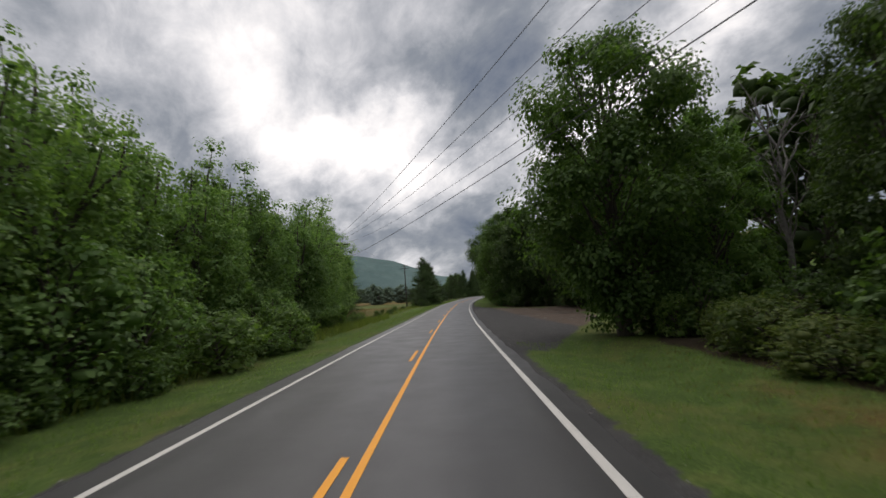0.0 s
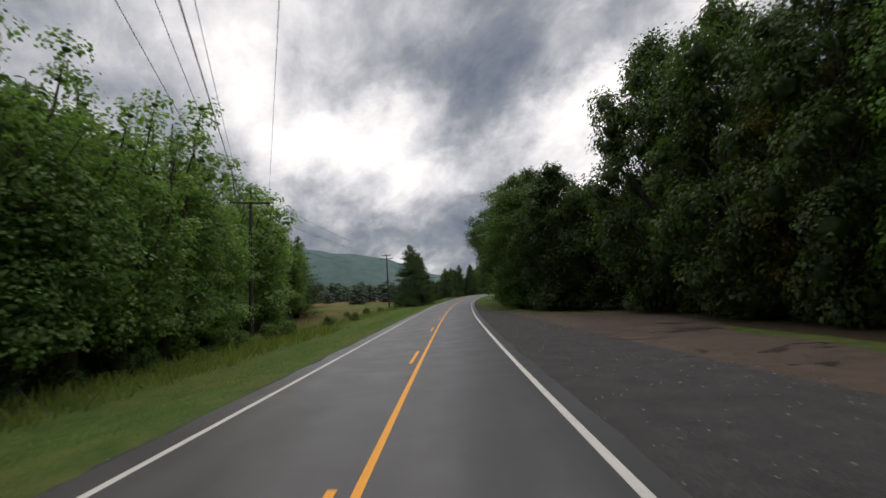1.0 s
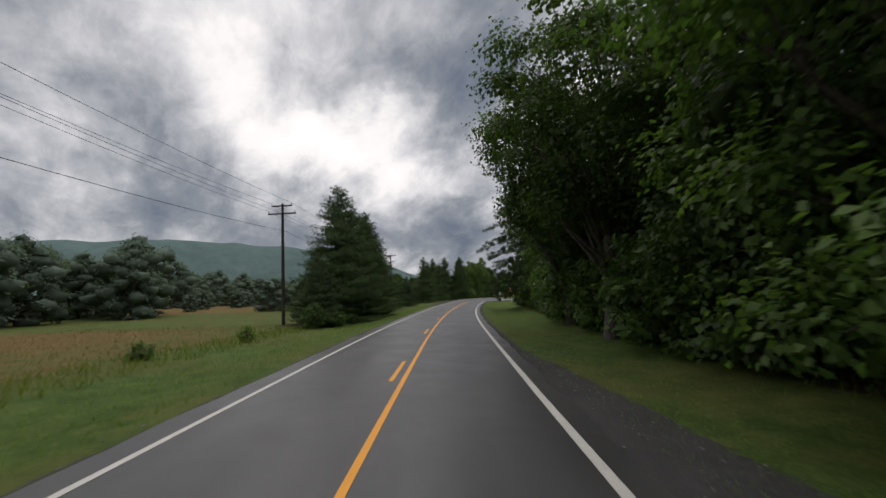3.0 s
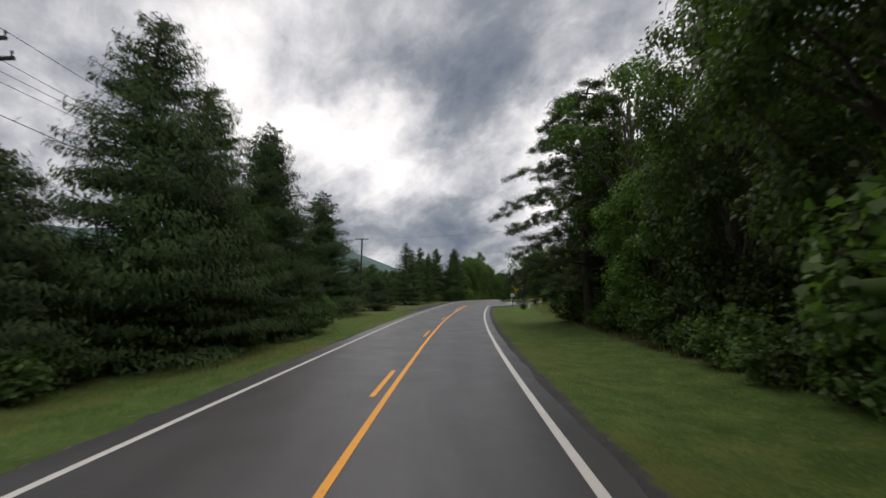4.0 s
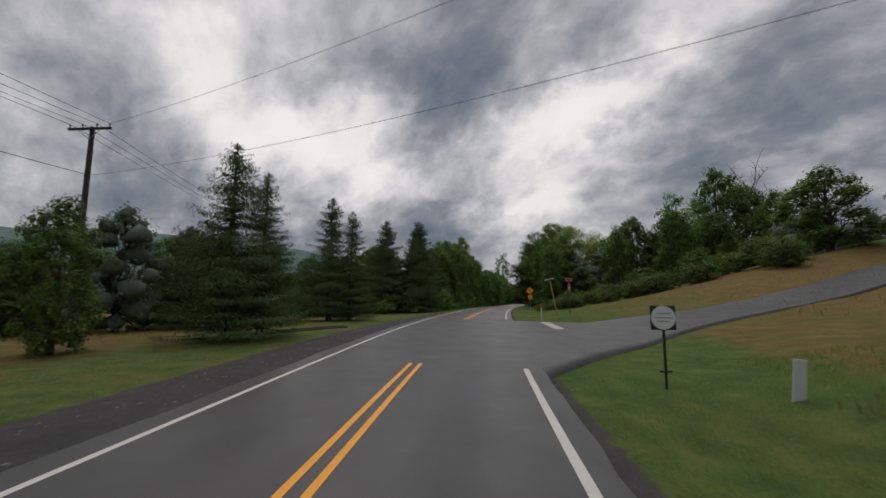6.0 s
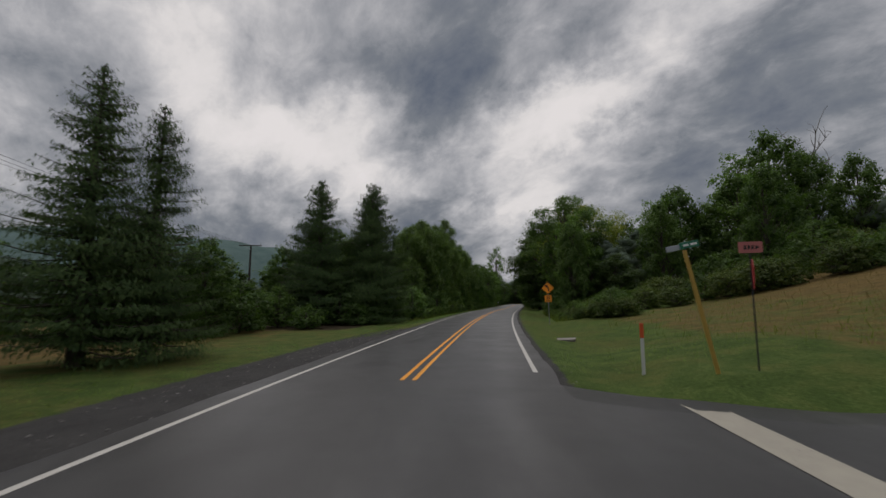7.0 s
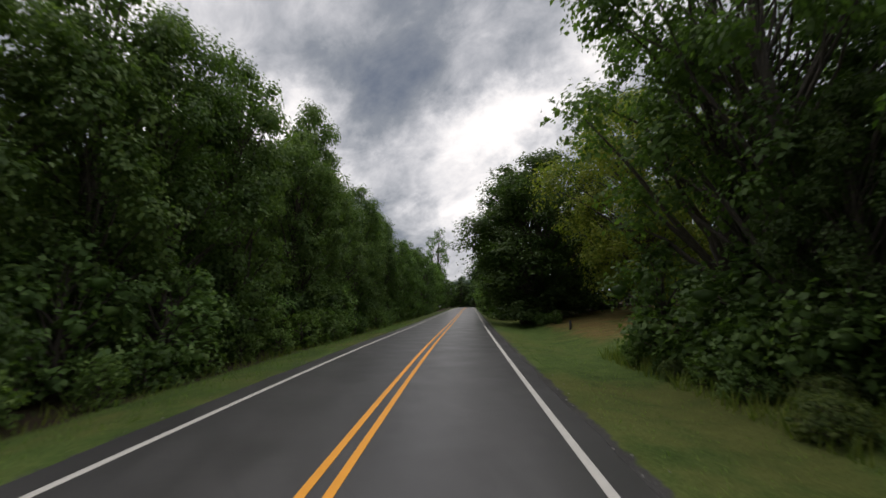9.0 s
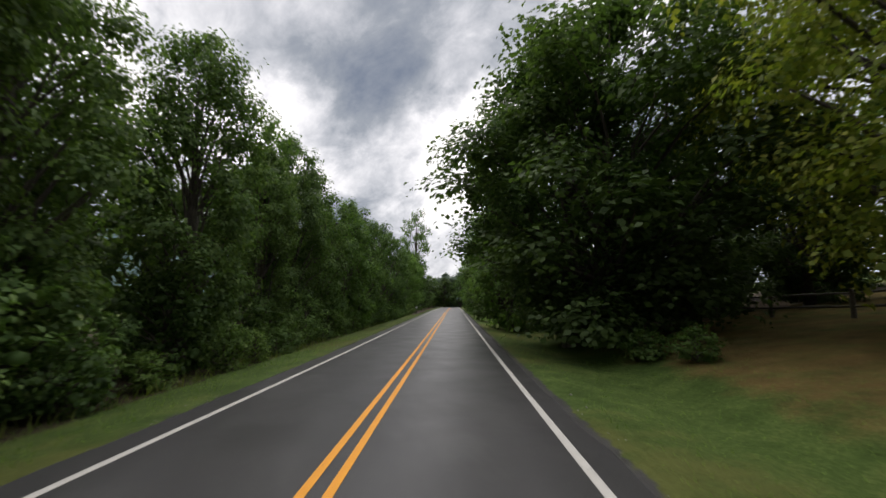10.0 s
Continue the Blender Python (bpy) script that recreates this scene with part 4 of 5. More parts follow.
TREES = (
    ("poplar", 12.5, -11.5, 0.86, 1.02),
    ("poplar2", 9.8, -11.0, 0.89, 1.02),
    ("oak", -3, -12, 1.0, 1.0),
    ("oak2", -10, -13, 1.0, 1.0),
    ("poplar2", 16.5, -13.0, 0.96, 1.02),
    ("poplar", 19.5, -13.0, 0.86, 1.02),
    ("poplar2", 23.7, -13.0, 0.96, 1.02),
    ("poplar", 28.9, -14.0, 0.94, 1.02),
    ("poplar2", 32.1, -13.5, 1.04, 1.02),
    ("poplar", 37.5, -12.5, 0.83, 1.02),
    ("poplar2", 39.2, -13.0, 0.95, 1.02),
    ("poplar", 41.7, -13.5, 0.94, 1.02),
    ("poplar2", 44.4, -13.5, 0.98, 1.02),
    ("poplar", 48.1, -14.0, 0.89, 1.02),
    ("poplar2", 53.5, -15.8, 0.93, 1.02),
    ("poplar", 72.8, -22.1, 1.05, 1.08),
    ("mid", 47.0, -19.0, 0.97, 0.71),
    ("mid", 57.2, -20.0, 0.95, 0.8),
    ("mid", 26.5, -20.0, 0.98, 0.79),
    ("mid", 37.9, -20.0, 1.07, 0.75),
    ("oak", 86.0, -24.3, 0.78, 0.7),
    ("oak", 89.5, -26.0, 0.7, 0.7),
    ("poplar", 74.2, -21.1, 0.95, 1.02),
    ("near_dark", 12.8, 15.5, 0.84, 0.7),
    ("near_dark", 5, 13.5, 0.93, 0.9),
    ("walnut", 21.3, 9.5, 1.22, 0.9),
    ("oak", 22.9, 15.0, 0.86, 0.82),
    ("oak", 32.7, 20.0, 1.17, 0.7),
    ("dense", 62.5, 19.0, 1.63, 0.73),
    ("dense", 52.6, 19.5, 1.42, 0.77),
    ("dense", 45.5, 19.5, 1.23, 0.72),
    ("oak", 41.2, 20.0, 1.05, 0.76),
    ("oak2", 73.4, 12.5, 1.3, 0.88),
    ("near", 84, 9.4, 1.32, 1.08),
    ("near_dark", 75.5, 12.8, 1.1, 0.95),
    ("near_dark", 113, 11.6, 1.1, 0.75),
    ("near_dark", 121, 12.4, 1.1, 0.72),
    ("maple", 126, 11.4, 1.0, 0.95),
    ("near_dark", 131.0, 13.2, 0.72, 0.7),
    ("overhang", 98, 8.6, 1.2, 1.05),
    ("near_dark", 97, 11.5, 0.95, 0.8),
    ("near_dark", 90.5, 11.5, 1.15, 0.9),
    ("overhang", 106, 8.8, 1.15, 1.0),
    ("near_dark", 105.5, 11.5, 0.95, 0.8),
    ("dense", 86.9, 12.0, 1.33, 0.79),
    ("near_dark", 71, 16, 0.9, 0.95),
    ("airy", 129.5, 11.5, 1.2, 0.9),
    ("pine", 134.8, 10.3, 1.15, 1.13),
    ("near_dark", 136.4, 12.2, 0.9, 0.55),
    ("oak2", 143, 15.5, 1.15, 0.9),
    ("oak2", 147, 20, 1.0, 0.9),
    ("oak", 139, 19, 1.1, 0.9),
    ("oak2", 131, 17.5, 1.1, 0.9),
    ("spruce", 119.2, -10.5, 1.13, 1.18),
    ("spruce", 127.8, -10.0, 1.04, 1.15),
    ("spruce", 121.9, -10.0, 1.0, 1.13),
    ("cedar", 114.2, -10.5, 0.63, 1.32),
    ("cedar", 120.9, -9.8, 0.59, 1.54),
    ("cedar", 126.3, -9.4, 0.64, 1.45),
    ("cedar", 133.4, -9.5, 0.45, 1.17),
    ("spruce", 128.3, -10.0, 1.01, 0.92),
    ("spruce", 127.0, -10.0, 0.87, 0.85),
    ("spruce", 147, -14.0, 1.08, 1.38),
    ("spruce", 148.2, -14.4, 0.94, 1.3),
    ("cedar", 132.6, -12.5, 0.45, 0.75),
    ("cedar", 157.6, -11.0, 0.46, 1.9),
    ("far", 178.9, -22.0, 0.77, 0.89),
    ("cedar", 182.6, -20.0, 0.74, 1.37),
    ("cedar", 161.9, -17.0, 0.39, 1.9),
    ("cedar", 165.6, -24.0, 0.31, 1.9),
    ("far", 168.8, -30.0, 0.29, 1.9),
    ("spruce2", 191.6, -13.0, 0.96, 1.13),
    ("spruce2", 193.0, -11.5, 0.87, 0.9),
    ("spruce", 190.7, -20.0, 0.58, 1.13),
    ("spruce2", 174.3, -11.3, 0.87, 1.2),
    ("spruce2", 176.6, -10.8, 0.79, 1.0),
    ("spruce", 216.8, -15.3, 1.17, 1.05),
    ("spruce", 219.3, -10.9, 1.19, 1.05),
    ("spruce", 220.6, -11.5, 1.13, 1.0),
    ("mid", 218.6, -20.0, 0.57, 1.02),
    ("far", 224.2, -30.0, 0.33, 1.29),
    ("far", 219.6, -32.0, 0.27, 1.56),
    ("far", 220.9, -26.0, 0.45, 1.1),
    ("near_ash", 231, -9.6, 0.55, 0.8),
    ("near_ash", 234.2, -11.0, 0.9, 0.92),
    ("near_ash", 237.2, -10.0, 1.0, 0.82),
    ("near_ash", 243.5, -9, 1.02, 0.8),
    ("ash", 249, -13.5, 1.1, 0.9),
    ("near_ash", 251, -9, 0.98, 0.85),
    ("near_ash", 258, -9.3, 0.95, 0.85),
    ("near_ash", 265, -9.0, 1.0, 0.85),
    ("ash", 262, -14.0, 1.1, 0.9),
    ("near_ash", 272, -9.4, 0.84, 0.85),
    ("ash", 280, -8.9, 0.88, 0.8),
    ("oak", 285, -7.9, 0.82, 0.8),
    ("ash", 296, -7.9, 0.82, 0.8),
    ("near", 240.1, -9.8, 1.0, 0.9),
    ("ash", 238.3, -18.0, 0.65, 0.7),
    ("ash", 231.3, -16.0, 0.5, 1.25),
    ("near_ash", 254.4, -9.8, 1.25, 0.7),
    ("thin", 273.7, -10.0, 1.1, 0.7),
    ("near_ash", 276.5, -9.8, 1.0, 0.84),
    ("ash", 289.6, -7.9, 0.84, 0.81),
    ("ash", 314.9, -7.9, 0.9, 0.86),
    ("oak", 328, -7.9, 0.86, 0.9),
    ("ash", 303, -7.9, 0.9, 0.9),
    ("thin", 341.5, -7.0, 1.76, 0.7),
    ("airy", 236.5, 9.8, 1.1, 0.9),
    ("airy", 239.5, 10.2, 1.2, 1.1),
    ("thin", 238, 10.5, 1.1, 0.7),
    ("near_ash", 229.5, 9.8, 0.78, 0.78),
    ("thin", 231, 10.2, 0.95, 0.8),
    ("oak", 234, 12.5, 0.62, 0.85),
    ("oak2", 240.5, 12.5, 0.62, 0.85),
    ("near_dark", 234.3, 9.9, 0.46, 0.75),
    ("oak2", 236.9, 14.0, 0.79, 0.9),
    ("oak2", 230.9, 15.0, 0.49, 1.46),
    ("thin", 251.0, 25.0, 1.19, 0.82),
    ("mid", 237.3, 22.0, 0.92, 0.7),
    ("thin", 240.5, 24.0, 1.11, 0.75),
    ("locust", 259.5, 15.0, 1.42, 0.98),
    ("oak2", 273, 21, 0.85, 1.0),
    ("near_dark", 270, 9.4, 1.2, 1.38),
    ("oak2", 297, 6.2, 1.05, 0.9),
    ("oak", 284, 6.0, 1.1, 0.9),
    ("oak2", 309, 6.2, 1.05, 0.9),
    ("oak", 322, 6.2, 1.0, 0.9),
    ("oak2", 336, 6.2, 1.0, 0.9),
    ("oak", 350, 6.2, 1.0, 0.9),
    ("mid", 281.6, 30.0, 1.05, 0.85),
    ("far", 288, 24, 1.3, 1.0),
    ("far", 236, 15, 0.8, 1.2),
    ("mid", 266.7, 24.0, 1.05, 1.01),
    ("mid", 243.5, 26.0, 1.14, 0.86),
    ("thin", 242.2, 34.0, 1.47, 0.93),
    ("mid", 238.8, 32.0, 1.08, 1.07),
    ("mid", 224.5, 28.0, 0.83, 0.74),
    ("dead", 272.2, 60.0, 2.2, 0.79),
    ("mid", 269.4, 57.0, 1.66, 0.81),
    ("mid", 257.8, 58.0, 1.33, 0.8),
    ("mid", 262, 40, 1.1, 1.1),
    ("mid", 254, 44, 1.1, 1.0),
    ("mid", 266.6, 50.0, 1.97, 0.82),
    ("mid", 216.6, 44.0, 0.8, 1.51),
    ("spruce", 208, 57, 1.4, 1.0),
    ("mid", 202, 57, 1.4, 0.9),
    ("mid", 190, 50, 1.35, 0.9),
    ("far", 250, 22, 1.0, 1.2),
    ("poplar", 51, -15.8, 1.16, 1.15),
    ("poplar2", 55.5, -16.5, 0.9, 1.2),
    ("poplar", 61.2, -19.5, 1.07, 1.2),
    ("poplar2", 66.4, -18.9, 1.28, 1.25),
    ("poplar", 71.6, -20.9, 1.16, 1.25),
    ("poplar2", 78.1, -23.3, 1.13, 1.25),
    ("poplar", 84.0, -24.7, 0.95, 1.25),
    ("bush", 58.6, -18.1, 0.76, 1.1),
    ("bush2", 63.8, -16.2, 0.57, 1.1),
    ("bush", 69.0, -17.4, 0.57, 1.1),
    ("bush2", 74.2, -19.1, 0.57, 1.1),
    ("bush", 82.0, -22.0, 0.52, 1.1),
    ("bush", 89.8, -24.0, 0.57, 1.1),
    ("mid", 173.8, -30.0, 0.27, 1.9),
    ("mid", 176.0, -26.0, 0.41, 1.22),
    ("mid", 185.0, -24.0, 0.52, 1.06),
    ("mid", 192.1, -24.0, 0.54, 1.04),
    ("mid", 193.2, -22.0, 0.5, 1.0),
    ("mid", 202.1, -20.0, 0.52, 1.03),
    ("mid", 203.6, -17.0, 0.47, 1.07),
    ("mid", 222.6, -15.0, 0.5, 0.92),
    ("mid", 169.4, -15.5, 0.47, 0.8),
    ("near", 271.5, 7.6, 1.2, 1.3),
    ("mid", 237.2, -25.2, 0.95, 0.92),
    ("mid", 243.6, -25.3, 1.01, 1.09),
    ("mid", 250.1, -31.3, 1.01, 1.11),
    ("oak", 254.9, -28.4, 1.02, 1.1),
    ("oak", 260.8, -34.9, 0.98, 1.08),
    ("oak", 266.3, -34.2, 0.98, 1.03),
    ("mid", 273.0, -38.4, 1.04, 1.1),
    ("oak", 278.0, -39.9, 0.99, 0.98),
    ("mid", 285.7, -39.0, 0.94, 0.94),
    ("oak2", 186, -17, 0.5, 1.2),
    ("cedar", 181, -16, 0.5, 1.4),
    ("oak", 336, -8.2, 0.9, 1.0),
    ("ash", 348, -8.5, 1.0, 1.0),
    ("oak2", 366, -9, 1.0, 1.1),
    ("oak2", 364, 8.5, 1.0, 1.1),
    ("oak", 380, 9, 1.0, 1.1),
    ("near_dark", 141, 12.6, 0.7, 0.9),
    ("dense", 146, 13.8, 0.85, 0.6),
    ("dense", 149.5, 15, 0.72, 0.55),
    ("dead", 22.5, 18.5, 0.95, 0.8),
    ("turning", 47, 19.0, 1.12, 0.75),
    ("mid", 264, 36, 0.95, 1.0),
    ("mid", 273, 33, 0.9, 1.0),
    ("oak2", 279, 25, 0.85, 1.0),
    ("mid", 258, 44, 1.0, 1.0),
    ("oak2", 267, 28, 0.7, 1.1),
    ("oak2", 206, -25, 0.42, 1.2),
    ("oak2", 212, -23, 0.42, 1.2),
    ("oak2", 218, -27, 0.45, 1.2),
    ("oak2", 225, -24, 0.5, 1.2),
    ("spruce2", 87, -22, 1.0, 1.2),
    ("poplar", 81, -20.5, 0.9, 0.9),
    ("poplar2", 90, -23.5, 0.85, 1.0),
    ("mid", 428, -9, 1.0, 1.1),
    ("mid", 430, 4, 0.95, 1.1),
    ("oak2", 434, -3, 1.0, 1.2),
    ("mid", 426, 12, 1.0, 1.1),
)
for kind, s, d, scale, wide in TREES:
    place(PROTO[kind], s, d, scale, rng.uniform(0, 6.28), wide)

# ---- shrubs and rank growth along the edges ----
def fringe(kinds, s0, s1, step, d0, d1, lo, hi, group):
    s = s0
    while s < s1:
        kd = rng.choice(kinds)
        place(PROTO[kd], s + rng.uniform(-0.5, 0.5), rng.uniform(d0, d1), rng.uniform(lo, hi), rng.uniform(0, 6.28), rng.uniform(0.85, 1.2), group=group)
        s += step * rng.uniform(0.8, 1.25)


fringe(("shrub", "shrub2"), -6, 30, 2.3, -9.0, -8.0, 0.55, 0.95, "shrubs along the left woods")
fringe(("shrub", "shrub2"), 31, 60, 2.6, -13.2, -11.0, 0.3, 0.5, "shrubs along the left woods")
fringe(("bush", "bush2", "bush"), -4, 30, 2.9, -11.0, -9.8, 0.65, 1.2, "shrubs along the left woods")
fringe(("bush", "bush2", "bush"), 32, 57, 3.2, -17, -15, 0.55, 0.9, "shrubs along the left woods")
for i in range(26):
    q = i / 25
    place(PROTO[rng.choice(("bush", "bush2", "bush"))], 42 + 56 * q + rng.uniform(-0.8, 0.8), -15.8 - 12 * q + rng.uniform(-0.8, 0.8), rng.uniform(0.6, 1.05), rng.uniform(0, 6.28), rng.uniform(0.95, 1.25), group="undergrowth along the poplars")
fringe(("shrub", "shrub2"), 58, 108, 6.5, -15, -10, 0.3, 0.5, "small shrubs in the field margin")
fringe(("shrub2", "shrub", "vine"), -6, 24, 2.4, 9.6, 11.2, 0.5, 0.8, "shrubs by the gravel lot")
fringe(("bush2",), -4, 26, 3.0, 12.0, 14, 0.6, 1.1, "shrubs by the gravel lot")
fringe(("bush2",), 30, 66, 3.4, 18.5, 20, 0.5, 0.9, "shrubs behind the gravel lot")
fringe(("bush2",), 90, 112, 2.0, 9.6, 10.8, 0.9, 1.4, "shrubs under the right woods")
fringe(("shrub2",), 80, 140, 2.8, 9.2, 10.6, 0.5, 1.0, "shrubs under the right woods")
fringe(("shrub2", "bush2"), 112, 138, 2.0, -10, -8.6, 0.4, 0.65, "shrubs under the conifers")
fringe(("brush", "vine", "brush"), 147, 164, 0.45, 9.8, 20, 0.2, 0.45, "brush on the bank")
for i in range(11):
    q = i / 10
    place(PROTO[rng.choice(("vine", "shrub2", "vine"))], 222 - 11 * q + rng.uniform(-0.8, 0.8), 10 + 17 * q + rng.uniform(-0.8, 0.8), rng.uniform(0.55, 0.75) + 0.35 * q, rng.uniform(0, 6.28), rng.uniform(0.9, 1.2), group="vine mounds on the bank")
    place(PROTO[rng.choice(("vine", "bush2", "shrub2"))], 226 - 10 * q + rng.uniform(-0.8, 0.8), 12.5 + 17 * q + rng.uniform(-0.8, 0.8), rng.uniform(0.8, 1.15), rng.uniform(0, 6.28), rng.uniform(0.95, 1.3), group="vine mounds on the bank")
for i in range(7):
    place(PROTO[("vine", "shrub2", "vine", "bush2")[i % 4]], 213.5 + 0.8 * i + rng.uniform(-0.3, 0.3), 11.8 - 0.25 * i + rng.uniform(-0.5, 0.5), rng.uniform(0.5, 0.75), rng.uniform(0, 6.28), rng.uniform(0.9, 1.1), group="vine mounds on the bank")
fringe(("shrub", "vine", "shrub2"), 219, 243, 1.7, 8.6, 10.2, 0.25, 0.5, "shrubs below the right trees")
fringe(("bush2", "shrub2"), 230, 243, 2.0, 10.6, 12.4, 0.5, 0.8, "shrubs below the right trees")
fringe(("shrub", "vine", "shrub2"), 220, 243, 0.9, 7.4, 8.8, 0.16, 0.34, "weedy shrubs at the foot of the right trees")
fringe(("vine", "shrub2", "shrub"), 219, 230, 0.9, 8.8, 11.5, 0.4, 0.65, "weedy shrubs at the foot of the right trees")
fringe(("bush2", "shrub2"), 234, 241, 1.1, 8.4, 10.0, 0.7, 1.1, "shrubs below the right trees")
fringe(("shrub2",), 262, 330, 3.0, 7.6, 9.0, 0.4, 0.8, "shrubs below the right trees")
fringe(("bush2", "shrub2"), 215, 230, 1.7, -12, -9.6, 0.45, 0.8, "understory by the spruces")
fringe(("bush2", "shrub2"), 233, 243, 1.7, 9.2, 10.2, 0.4, 0.65, "shrubs below the right trees")
fringe(("bush2",), 224, 232, 1.6, -13.0, -10.8, 0.35, 0.55, "understory by the spruces")
fringe(("bush2",), 200, 213, 1.4, -21, -16.5, 0.6, 1.0, "understory by the spruces")
fringe(("bush2", "shrub2"), 211, 226, 2.2, -17, -12.5, 0.6, 1.0, "understory by the spruces")
fringe(("shrub2", "shrub"), 226, 330, 2.5, -7.6, -6.6, 0.35, 0.8, "shrubs along the far left woods")
fringe(("bush", "bush2"), 226, 320, 2.9, -9.2, -7.8, 0.55, 1.05, "shrubs along the far left woods")
fringe(("shrub2", "vine"), 206, 246, 3.0, 28, 38, 1.0, 1.6, "brush on the hillside")
fringe(("bush2",), 130, 150, 1.5, 10.6, 13, 0.6, 1.1, "shrubs under the pine")

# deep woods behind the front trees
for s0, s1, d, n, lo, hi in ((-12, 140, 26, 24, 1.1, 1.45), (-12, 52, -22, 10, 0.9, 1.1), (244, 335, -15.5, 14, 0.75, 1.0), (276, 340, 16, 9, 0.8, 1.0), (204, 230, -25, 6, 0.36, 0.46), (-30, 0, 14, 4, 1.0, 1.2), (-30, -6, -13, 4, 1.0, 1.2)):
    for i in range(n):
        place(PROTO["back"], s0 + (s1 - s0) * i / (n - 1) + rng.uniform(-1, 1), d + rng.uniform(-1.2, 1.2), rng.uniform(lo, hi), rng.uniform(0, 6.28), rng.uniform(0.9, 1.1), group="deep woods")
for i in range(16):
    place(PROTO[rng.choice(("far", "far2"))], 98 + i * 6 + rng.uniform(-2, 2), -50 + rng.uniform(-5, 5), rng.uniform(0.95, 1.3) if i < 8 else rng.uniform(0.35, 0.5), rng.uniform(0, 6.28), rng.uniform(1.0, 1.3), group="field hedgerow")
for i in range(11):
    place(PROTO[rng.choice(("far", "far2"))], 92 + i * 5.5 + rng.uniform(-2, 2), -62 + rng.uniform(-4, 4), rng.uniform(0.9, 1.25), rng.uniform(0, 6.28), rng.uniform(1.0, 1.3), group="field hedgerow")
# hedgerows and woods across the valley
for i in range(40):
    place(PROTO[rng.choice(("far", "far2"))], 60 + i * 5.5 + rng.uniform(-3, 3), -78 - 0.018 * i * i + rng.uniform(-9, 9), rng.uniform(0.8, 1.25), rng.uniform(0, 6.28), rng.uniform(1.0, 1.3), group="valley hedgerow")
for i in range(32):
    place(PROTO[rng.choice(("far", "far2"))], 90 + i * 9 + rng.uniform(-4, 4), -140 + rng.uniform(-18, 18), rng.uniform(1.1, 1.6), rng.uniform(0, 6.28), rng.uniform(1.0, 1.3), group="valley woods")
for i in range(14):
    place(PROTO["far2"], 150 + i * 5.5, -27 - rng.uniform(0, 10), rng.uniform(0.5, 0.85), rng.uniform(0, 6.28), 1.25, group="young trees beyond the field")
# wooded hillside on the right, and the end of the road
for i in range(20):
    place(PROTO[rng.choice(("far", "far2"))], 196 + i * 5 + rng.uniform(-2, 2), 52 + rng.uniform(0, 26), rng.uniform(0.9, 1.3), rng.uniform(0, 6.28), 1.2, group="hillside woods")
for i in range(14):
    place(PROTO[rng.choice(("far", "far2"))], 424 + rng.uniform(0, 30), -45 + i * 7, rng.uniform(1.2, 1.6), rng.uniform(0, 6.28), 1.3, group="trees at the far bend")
for ob in list(PROTO.values()):
    for c in list(ob.children_recursive) + [ob]:
        bpy.data.objects.remove(c)


# ---- small geometry helpers ----
def box(v, f, cx, cy, cz, sx, sy, sz):
    b = len(v)
    for z in (-1, 1):
        for y in (-1, 1):
            for x in (-1, 1):
                v.append((cx + x * sx / 2, cy + y * sy / 2, cz + z * sz / 2))
    f += [(b, b + 2, b + 3, b + 1), (b + 4, b + 5, b + 7, b + 6), (b, b + 1, b + 5, b + 4), (b + 2, b + 6, b + 7, b + 3), (b, b + 4, b + 6, b + 2), (b + 1, b + 3, b + 7, b + 5)]


def boxes(name, rows, mat, parent, label=""):
    v, f = [], []
    for r in rows:
        box(v, f, *r)
    ob = mesh_object(name, v, f, mat, parent, label)
    bev = ob.modifiers.new("edge", "BEVEL")
    bev.width, bev.segments = 0.006, 1
    return ob


def bars(rows, mat, parent):
    """Unreadable writing: one plain bar for each letter or word."""
    for r in rows:
        boxes("letter_bar", [r], mat, parent)


def plate(name, outline, y0, y1, mat, parent, label=""):
    """A flat plate of the given x, z outline between two depths y."""
    n = len(outline)
    v = [(x, y0, z) for x, z in outline] + [(x, y1, z) for x, z in outline]
    f = [tuple(range(n)), tuple(range(2 * n - 1, n - 1, -1))] + [(i, i + n, (i + 1) % n + n, (i + 1) % n) for i in range(n)]
    return mesh_object(name, v, f, mat, parent, label)


def rounded(w, h, r, cz=0.0, turn=0.0, n=5):
    pts = []
    for k, (sx, sz) in enumerate(((1, 1), (-1, 1), (-1, -1), (1, -1))):
        for i in range(n + 1):
            a = math.pi / 2 * (k + i / n)
            x, z = sx * (w / 2 - r) + r * math.cos(a), sz * (h / 2 - r) + r * math.sin(a)
            pts.append((x * math.cos(turn) - z * math.sin(turn), x * math.sin(turn) + z * math.cos(turn) + cz))
    return pts


def text_part(name, body, size, x, y, z, mat, parent, wide=1.0):
    cu = bpy.data.curves.new(name, "FONT")
    cu.body, cu.size, cu.align_x, cu.align_y, cu.extrude, cu.offset = body, size, "CENTER", "CENTER", 0.002, size * 0.012
    tmp = new(name, cu)
    dg = bpy.context.evaluated_depsgraph_get()
    me = bpy.data.meshes.new_from_object(tmp.evaluated_get(dg))
    bpy.data.objects.remove(tmp)
    me.materials.clear()
    me.materials.append(mat)
    ob = new(name, me)
    ob.parent = parent
    ob.matrix_basis = Matrix.Translation((x, y, z)) @ Matrix.Rotation(radians(90), 4, "X") @ Matrix.Diagonal((wide, 1, 1, 1))
    return ob


